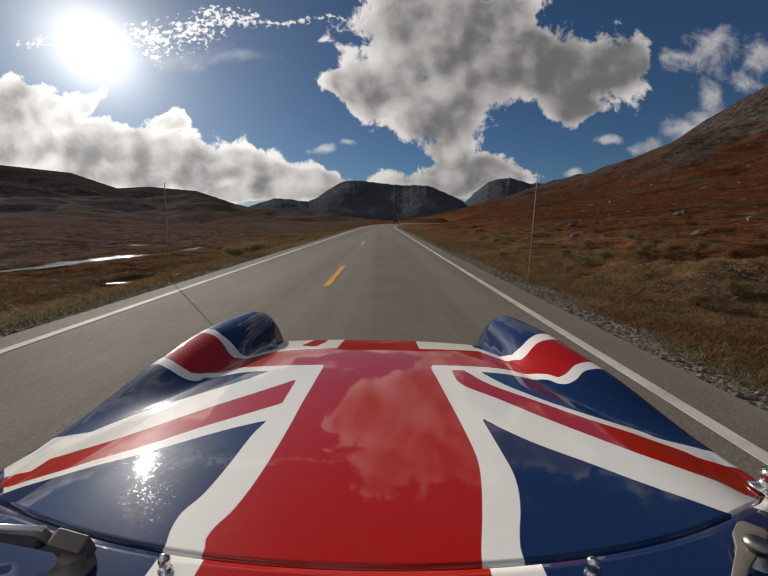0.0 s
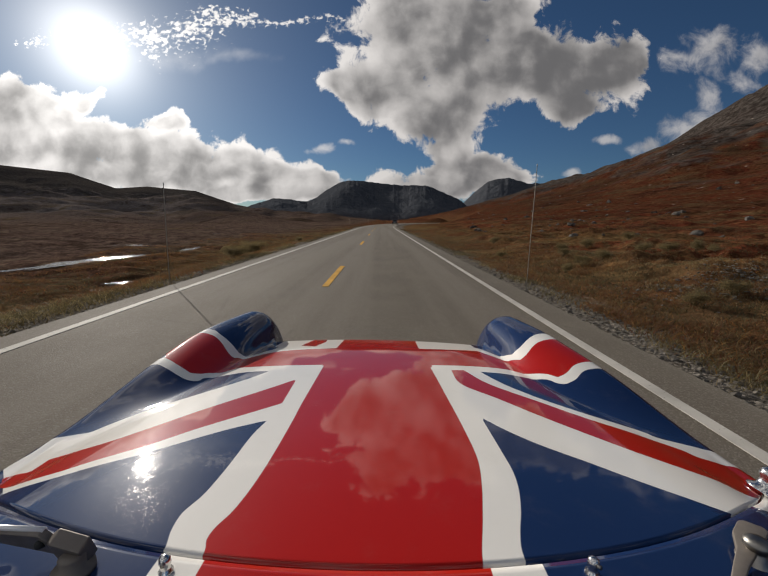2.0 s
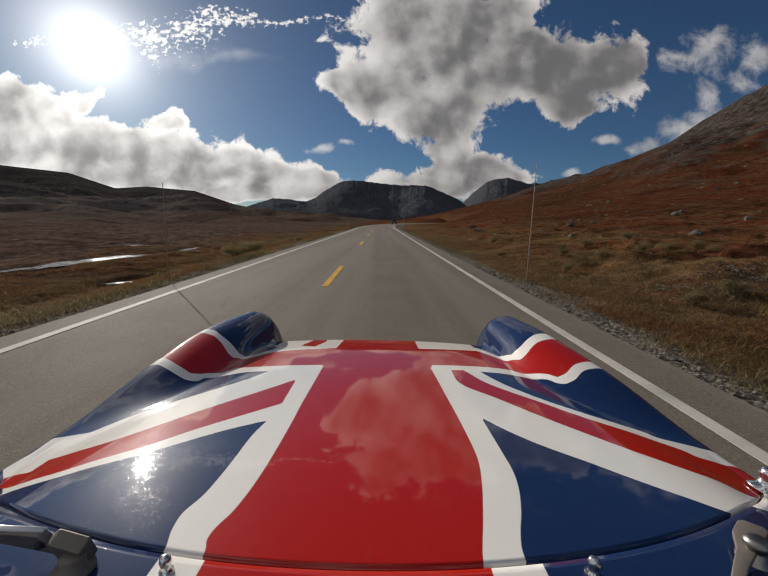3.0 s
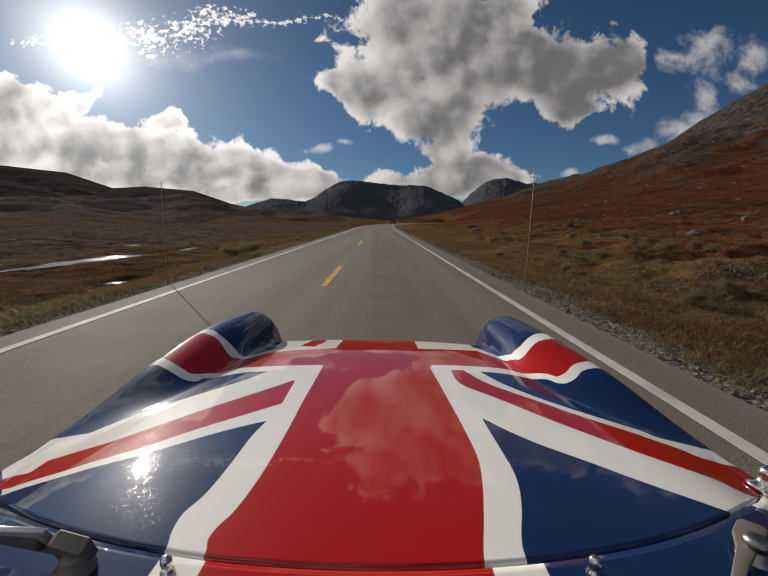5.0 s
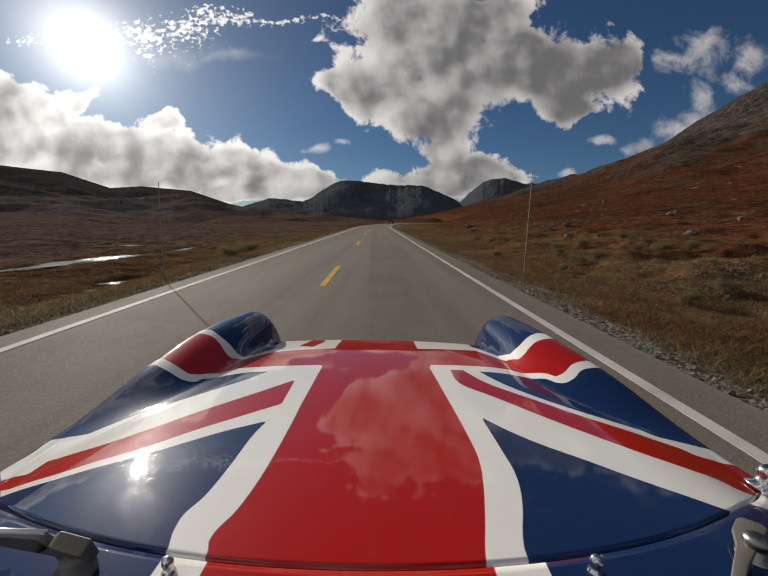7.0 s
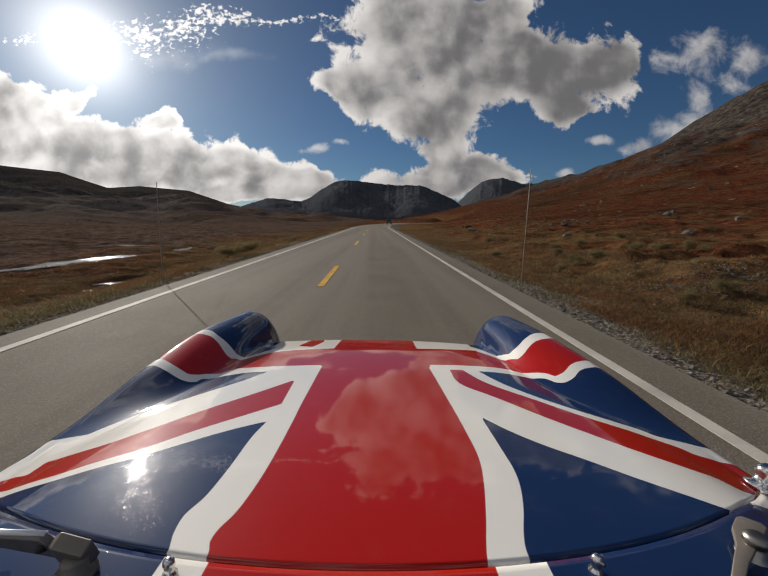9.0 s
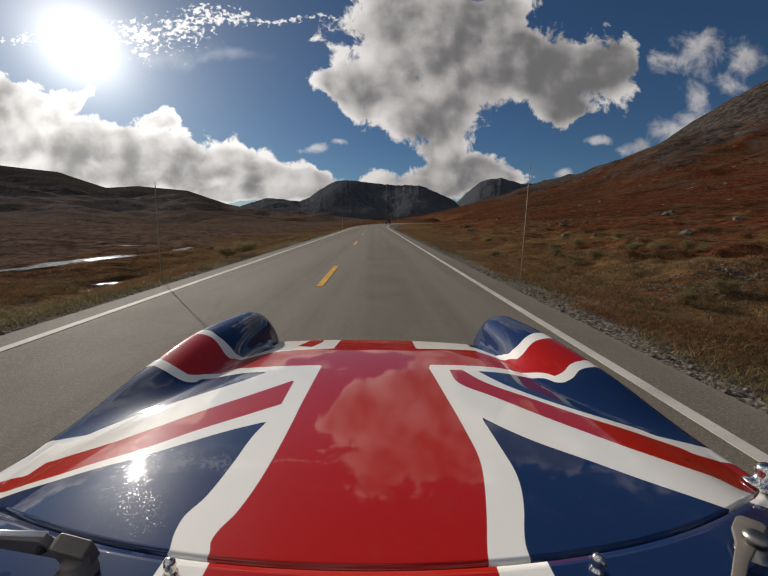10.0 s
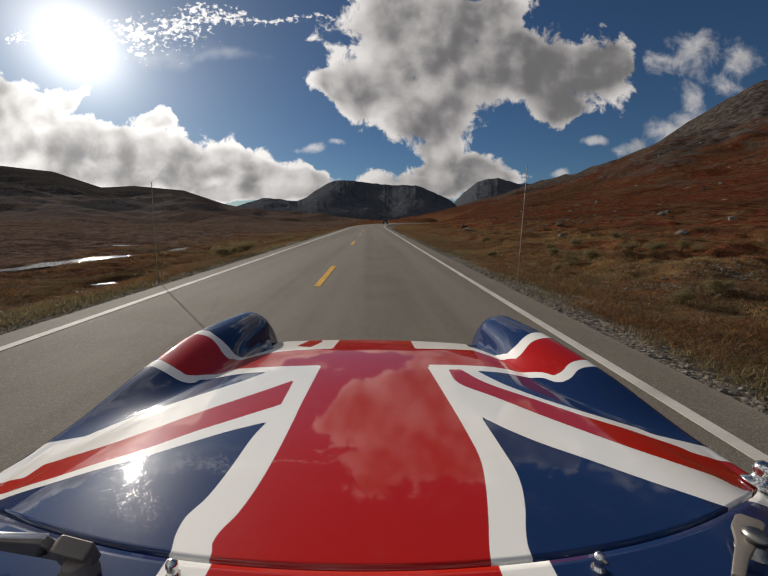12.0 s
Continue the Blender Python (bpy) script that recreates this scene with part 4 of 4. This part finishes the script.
    lathe(bm, [(0.019, -0.004), (0.019, 0.003), (0.013, 0.005), (0.0135, 0.012), (0.0115, 0.013), (0.012, 0.019), (0.0145, 0.020), (0.0145, 0.026), (0.009, 0.030), (0.003, 0.031)], 16, Matrix.Translation(base))
    wiper = part("wiper", bm, STEEL, car, "dull chrome wiper spindle with its arm")
    bm = bmesh.new()
    run = [Vector((0.431, 0.372, 0.806)), Vector((0.459, 0.398, 0.806)), Vector((0.481, 0.416, 0.806)), Vector((0.505, 0.440, 0.806)), Vector((0.527, 0.457, 0.806)), Vector((0.533, 0.463, 0.805))]
    rows = []
    for p, w in zip(run, (0.006, 0.007, 0.009, 0.0150, 0.0155, 0.010)):
        out = Vector((0.66, -0.75, 0.10)) * w
        rows.append([bm.verts.new(p + o) for o in (-out, out, out - Vector((0, 0, 0.007)), -out - Vector((0, 0, 0.007)))])
    for r0, r1 in zip(rows, rows[1:]):
        for k in range(4):
            bm.faces.new((r0[k], r0[(k + 1) % 4], r1[(k + 1) % 4], r1[k]))
    bm.faces.new(rows[0][::-1])
    bm.faces.new(rows[-1])
    bmesh.ops.recalc_face_normals(bm, faces=bm.faces)
    bmesh.ops.bevel(bm, geom=bm.edges[:], offset=0.0014, segments=2, affect="EDGES", profile=0.5)
    part("arm", bm, WIPER, wiper, "bronze-grey steel arm")
    # washer jets
    for x, y in ((-0.207, 0.362), (0.271, 0.377)):
        base = on_body(x, y)
        bm = bmesh.new()
        lathe(bm, [(0.008, -0.002), (0.008, 0.003), (0.0055, 0.005), (0.0055, 0.011), (0.0065, 0.013), (0.006, 0.019), (0.002, 0.022)], 16, Matrix.Translation(base))
        jet = part("washer_jet", bm, CHROME, car, "small chrome washer jet")
        bm = bmesh.new()
        tube(bm, [base + Vector((0.0, -0.003, 0.016)), base + Vector((0.003, -0.010, 0.018))], 0.0024, 8)
        part("nozzle", bm, STEEL, jet)
    # bonnet catch on the wing
    base = on_body(0.742, 0.652, 0.0)
    bm = bmesh.new()
    lathe(bm, [(0.026, 0.0), (0.026, 0.006), (0.016, 0.012), (0.014, 0.026), (0.020, 0.032), (0.019, 0.042), (0.010, 0.050)], 22, Matrix.Translation(base) @ pose(0, 0, 0, 0, 22, 0))
    catch = part("bonnet_catch", bm, CHROME, car, "chrome bonnet catch on the wing")
    bm = bmesh.new()
    tube(bm, [base + Vector((0.0, -0.02, 0.008)), base + Vector((0.004, -0.06, 0.006)), base + Vector((0.008, -0.11, 0.002))], 0.009, 10, 0.006)
    part("lever", bm, CHROME, catch)


build_car()

# ---------------------------------------------------------------- roadside things


def ground_at(x, y):
    return float(ground_z(np.array([float(x)]), np.array([float(y)]))[0])


def snow_pole(x, y, lean_x, lean_y, height=2.35):
    z = ground_at(x, y) - 0.05
    bm = bmesh.new()
    tube(bm, [(0, 0, 0), (lean_x * 0.3, lean_y * 0.3, height * 0.4), (lean_x, lean_y, height)], 0.0085, 10, 0.006)
    pole = part("snow_pole", bm, POLE_WOOD, None, m=Matrix.Translation((x, y, z)))
    tagged(pole, "thin weathered wooden snow pole in the verge", "pole", "snow poles")


for k, y in enumerate((7.3, 48.3, 89.3, 130.3)):
    b = float(bend(np.array(y)))
    snow_pole(2.83 + b, y, 0.03 - 0.05 * (k % 2), 0.03, 2.42)
    snow_pole(-3.98 + b, y - 0.1, 0.03, 0.02 * k, 1.95)


def boulder(x, y, size, seed, flat=0.65):
    rnd = np.random.RandomState(seed)
    bm = bmesh.new()
    bmesh.ops.create_icosphere(bm, subdivisions=4, radius=1.0)
    cuts = [(Vector(rnd.normal(size=3)).normalized(), rnd.uniform(0.55, 0.85)) for _ in range(9)]
    for v in bm.verts:
        p = v.co.copy()
        for n, d in cuts:
            over = p.dot(n) - d
            if over > 0:
                p -= n * over * 0.92
        p += p.normalized() * 0.09 * noise.fractal(p * 2.2 + Vector((seed, 0, 0)), 1.0, 2.0, 4)
        v.co = Vector((p.x * rnd.uniform(0.999, 1.001), p.y * 0.85, p.z * flat)) * size
    z = ground_at(x, y) + size * flat * 0.28
    ob = part("boulder", bm, BOULDER, None, m=pose(x, y, z, 0, 0, rnd.uniform(0, 360)))
    tagged(ob, "grey lichen-spotted granite boulder lying in the heath", "rock", "boulders")


# scattered stones of the slope
def slope_stones():
    rnd = np.random.RandomState(77)
    bm = bmesh.new()
    bmesh.ops.create_icosphere(bm, subdivisions=2, radius=1.0)
    unit = np.array([v.co[:] for v in bm.verts])
    tri = np.array([[v.index for v in f.verts] for f in bm.faces])
    bm.free()
    n = 190
    az = np.radians(rnd.uniform(12, 52, n))
    r = 45 * (420 / 45) ** rnd.rand(n)
    x, y = r * np.sin(az), r * np.cos(az)
    s = (0.10 + 0.5 * rnd.rand(n) ** 3.5) * (0.5 + r / 170)
    z = ground_z(x, y) + s * 0.12
    wob = 1 + 0.45 * (rnd.rand(n, len(unit), 1) - 0.5) * 2
    shape = unit[None] * wob * s[:, None, None] * np.stack([rnd.uniform(0.8, 1.4, n), rnd.uniform(0.8, 1.4, n), rnd.uniform(0.45, 0.8, n)], -1)[:, None, :]
    verts = (shape + np.stack([x, y, z], -1)[:, None, :]).reshape(-1, 3)
    faces = (tri[None] + (np.arange(n) * len(unit))[:, None, None]).reshape(-1, 3)
    ob = link("slope_stones", mesh("slope_stones", verts.tolist(), faces.tolist(), BOULDER, False))
    tagged(ob, "grey stones strewn over the red heath slope", "stones", kind="stuff")


slope_stones()

STONES = [(16.4, 25.0, 0.36), (20.0, 24.4, 0.42), (20.4, 23.0, 0.18), (12.6, 25.5, 0.20), (13.6, 27.3, 0.30), (14.4, 25.0, 0.14),
          (21.5, 43.9, 0.45), (29.0, 53.0, 0.4), (38.0, 40.0, 0.45), (47.0, 62.0, 0.8), (-9.5, 13.6, 0.20), (-8.0, 15.6, 0.16), (-15.0, 25.0, 0.3)]
for k, (x, y, s) in enumerate(STONES):
    boulder(x, y, s, 40 + k, 0.55 + 0.2 * ((k * 37) % 10) / 10)

# pools and the stream in the flats
for k, (cx, cy, a, b, turn) in enumerate(POOLS):
    z = ground_at(cx, cy) + 0.50
    verts, n = [(0, 0, 0)], 64
    for i in range(n):
        f = 2 * math.pi * i / n
        q = 1.15 + 0.9 * noise.fractal(Vector((math.cos(f) * 1.6, math.sin(f) * 1.6, k * 3.7)), 1.0, 2.0, 4)
        verts.append((math.cos(f) * a * q, math.sin(f) * b * q, 0))
    faces = [(0, i + 1, (i + 1) % n + 1) for i in range(n)]
    ob = link("stream_pool", mesh("stream_pool", verts, faces, WATER, False), m=pose(cx, cy, z, 0, 0, turn))
    tagged(ob, "shallow still pool of a moorland stream", "water", "stream pools", "structure")


def scatter(count, seed, side, near, far, ymin, ymax, power=1.6, patch=0.0):
    """Places on one side of the road, thicker towards it and gathered in patches."""
    rnd = np.random.RandomState(seed)
    many = count * 4
    y = ymin + (ymax - ymin) * rnd.rand(many) ** power
    off = near + (far - near) * rnd.rand(many) ** 1.4 * np.clip(0.35 + y / 45, 0, 1)
    x = (ROAD_R + off if side > 0 else ROAD_L - off) + bend(y)
    take = fbm(x / 1.7, y / 1.7, 4, seed) + 0.10 * rnd.normal(size=many) > patch
    keep = np.nonzero(take & (pool_depth(x, y) < 0.25))[0][:count]
    x, y = x[keep], y[keep]
    return x, y, ground_z(x, y), rnd


def tufts(name, spots, blades, height, spread, width, mat, label, category, lie=0.6):
    """Grass or heath: bent blades in clumps, one joined sheet of stuff."""
    x, y, z, rnd = spots
    n = len(x) * blades
    bx = np.repeat(x, blades) + rnd.normal(size=n) * spread
    by = np.repeat(y, blades) + rnd.normal(size=n) * spread
    bz = ground_z(bx, by) - 0.01
    h = np.repeat(height * rnd.uniform(0.5, 1.3, len(x)), blades) * rnd.uniform(0.5, 1.2, n)
    ang = rnd.uniform(0, 2 * np.pi, n)
    w = width * rnd.uniform(0.6, 1.4, n) * (1 + np.hypot(bx, by) / 45)
    dx, dy = rnd.normal(size=n) * lie * h, rnd.normal(size=n) * lie * h
    cx, cy = np.cos(ang) * w, np.sin(ang) * w
    base = np.stack([bx, by, bz], -1)
    side = np.stack([cx, cy, cx * 0], -1)
    mid = base + np.stack([dx * 0.35, dy * 0.35, h * 0.6], -1)
    tip = base + np.stack([dx, dy, h], -1)
    verts = np.stack([base - side, base + side, mid + side * 0.7, mid - side * 0.7, tip], 1).reshape(-1, 3)
    o = np.arange(n)[:, None] * 5
    quads = (o + np.array([[0, 1, 2, 3]])).tolist()
    tris = (o + np.array([[3, 2, 4]])).tolist()
    ob = link(name, mesh(name, verts.tolist(), quads + tris, mat))
    tagged(ob, label, category, kind="stuff")


MOSS = make_plant("dark_crowberry", (0.056, 0.050, 0.025), (0.084, 0.063, 0.031), (0.119, 0.098, 0.042))
PALE = make_plant("bleached_sedge", (0.30, 0.24, 0.14), (0.22, 0.17, 0.085), (0.38, 0.33, 0.22))
for side, far in ((1, 14), (-1, 8)):
    k = 5 if side > 0 else 50
    tufts("dry_grass", scatter(2100, k, side, 0.5, far, 2.2, 48, 1.7, 0.02), 16, 0.085, 0.11, 0.0035, GRASS, "short dry ochre grass tufts on the verge", "grass", 0.8)
    tufts("pale_sedge", scatter(800, k + 1, side, 0.5, far, 2.2, 17, 1.3, 0.10), 7, 0.07, 0.06, 0.0020, PALE, "bleached sedge stalks among the heath", "grass", 0.5)
    tufts("red_heath", scatter(5200, k + 2, side, 0.8, far * 2.0, 2.5, 60, 1.5, 0.0), 22, 0.085, 0.16, 0.0060, HEATH, "low red-brown heath cushions across the moor", "heath", 1.1)
    tufts("dark_crowberry", scatter(3000, k + 3, side, 0.5, far * 1.8, 2.2, 60, 1.5, 0.04), 20, 0.075, 0.16, 0.0060, MOSS, "dark low crowberry mats on the moor", "heath", 1.1)


def pebbles():
    """Loose stones of the shoulder and the stony bank."""
    rnd = np.random.RandomState(12)
    bm = bmesh.new()
    bmesh.ops.create_icosphere(bm, subdivisions=1, radius=1.0)
    unit = np.array([v.co[:] for v in bm.verts])
    tri = np.array([[v.index for v in f.verts] for f in bm.faces])
    bm.free()
    n = 5200
    y = 1.5 + 45 * rnd.rand(n) ** 1.8
    right = rnd.rand(n) < 0.7
    off = np.abs(rnd.normal(size=n)) * 0.55
    x = np.where(right, ROAD_R + 0.04 + off, ROAD_L - 0.04 - off * 0.7)
    bank = 1500
    x[:bank] = 7.9 + rnd.normal(size=bank) * 1.5
    y[:bank] = 8.2 + rnd.normal(size=bank) * 0.55 + (x[:bank] - 7.9) * 0.25
    s = 0.008 + 0.026 * rnd.rand(n) ** 2.8
    s[:bank] *= 1.15
    z = ground_z(x, y) + s * 0.25
    wob = rnd.uniform(0.65, 1.2, (n, len(unit), 1))
    shape = unit[None] * wob * s[:, None, None] * np.stack([rnd.uniform(0.8, 1.5, n), rnd.uniform(0.8, 1.5, n), rnd.uniform(0.5, 0.9, n)], -1)[:, None, :]
    verts = (shape + np.stack([x, y, z], -1)[:, None, :]).reshape(-1, 3)
    faces = (tri[None] + (np.arange(n) * len(unit))[:, None, None]).reshape(-1, 3)
    ob = link("gravel", mesh("gravel", verts.tolist(), faces.tolist(), GRAVEL, False))
    tagged(ob, "loose grey gravel along the road's edge", "gravel", kind="stuff")


pebbles()


def bush(x, y, size, seed, label):
    """Dwarf willow: stems and a loose crown of small leaves."""
    rnd = np.random.RandomState(seed)
    z = ground_at(x, y)
    thing = new("shrub")
    thing.matrix_basis = pose(x, y, z, 0, 0, rnd.uniform(0, 360))
    tagged(thing, label, "shrub", "shrubs")
    bm = bmesh.new()
    ends = []
    for k in range(7):
        f, lean = rnd.uniform(0, 6.28), rnd.uniform(0.25, 0.8)
        tip = Vector((math.cos(f) * lean, math.sin(f) * lean, rnd.uniform(0.5, 1.0))) * size
        tube(bm, [(0, 0, -0.04), tip * 0.5 + Vector((0, 0, 0.06 * size)), tip], 0.016 * size + 0.003, 5, 0.003)
        ends += [tip, tip * 0.7, tip * 0.85]
    part("stem", bm, MOSS, thing)
    n = 2400
    c = np.array([ends[i][:] for i in rnd.randint(0, len(ends), n)]) + rnd.normal(size=(n, 3)) * size * np.array([0.20, 0.20, 0.13])
    c[:, 2] = np.abs(c[:, 2])
    u = rnd.normal(size=(n, 3))
    u /= np.linalg.norm(u, axis=1)[:, None]
    v = np.cross(u, rnd.normal(size=(n, 3)))
    v /= np.linalg.norm(v, axis=1)[:, None]
    s = size * rnd.uniform(0.03, 0.065, n)[:, None]
    verts = np.stack([c - u * s, c + v * s * 0.45, c + u * s, c - v * s * 0.45], 1).reshape(-1, 3)
    faces = (np.arange(n)[:, None] * 4 + np.arange(4)[None]).tolist()
    link("leaves", mesh("leaves", verts.tolist(), faces, WILLOW, False), thing)


SHRUBS = [(5.6, 11.5, 0.40), (6.6, 12.5, 0.45), (7.6, 13.1, 0.45), (8.8, 12.8, 0.45), (9.9, 13.2, 0.5), (11.2, 13.6, 0.5), (12.4, 14.2, 0.5), (6.9, 14.5, 0.40),
          (8.0, 17.0, 0.5), (10.2, 19.0, 0.6), (13.0, 20.0, 0.6), (5.0, 16.0, 0.4), (7.0, 24.0, 0.5), (5.6, 6.6, 0.35), (6.8, 7.2, 0.4),
          (-5.9, 15.5, 0.6), (-6.5, 17.2, 0.8), (-6.6, 20.0, 0.9), (-7.4, 22.0, 0.8), (-8.5, 25.0, 0.7), (-6.0, 28.0, 0.5)]
for k, (x, y, s) in enumerate(SHRUBS):
    bush(x, y, s * 0.72, 300 + k, "low yellow-green willow shrub beside the road" if x < 0 else "low olive dwarf willow shrub on the moor")


def build_far_car():
    """Dark hatchback far ahead in the same lane."""
    car = new("car")
    car.matrix_basis = pose(0.30 + float(bend(120.0)), 120.0, 0, 0, 0, -5)
    tagged(car, "dark hatchback car driving ahead on the road", "car")
    bm = bmesh.new()
    block(bm, (1.68, 3.9, 0.62), pose(0, 1.95, 0.58), 0.12)
    body = part("body", bm, DARK_PAINT, car)
    bm = bmesh.new()
    block(bm, (1.42, 2.3, 0.58), pose(0, 1.45, 1.14), 0.16)
    part("cabin", bm, DARK_PAINT, car)
    bm = bmesh.new()
    block(bm, (1.18, 0.03, 0.36), pose(0, 0.29, 1.16), 0.01)
    part("rear_window", bm, DARK_GLASS, car)
    bm = bmesh.new()
    block(bm, (1.5, 0.10, 0.16), pose(0, 0.02, 0.42), 0.03)
    part("bumper", bm, RUBBER, car)
    bm = bmesh.new()
    block(bm, (0.5, 0.02, 0.11), pose(0, -0.012, 0.68), 0.004)
    part("plate", bm, PLATE, car, "white plate with no legible marks")
    for x in (-0.70, 0.70):
        bm = bmesh.new()
        block(bm, (0.18, 0.06, 0.26), pose(x, 0.0, 0.74), 0.02)
        part("tail_lamp", bm, LAMP_RED, car)
        for y in (0.7, 3.1):
            bm = bmesh.new()
            lathe(bm, [(0.19, -0.09), (0.28, -0.09), (0.30, -0.06), (0.30, 0.06), (0.28, 0.09), (0.19, 0.09)], 24, pose(x, y, 0.30, 0, 90, 0))
            wheel = part("wheel", bm, RUBBER, car)
            bm = bmesh.new()
            lathe(bm, [(0.04, -0.10), (0.185, -0.08), (0.185, 0.08), (0.04, 0.10)], 20, pose(x, y, 0.30, 0, 90, 0))
            part("rim", bm, STEEL, wheel)


build_far_car()
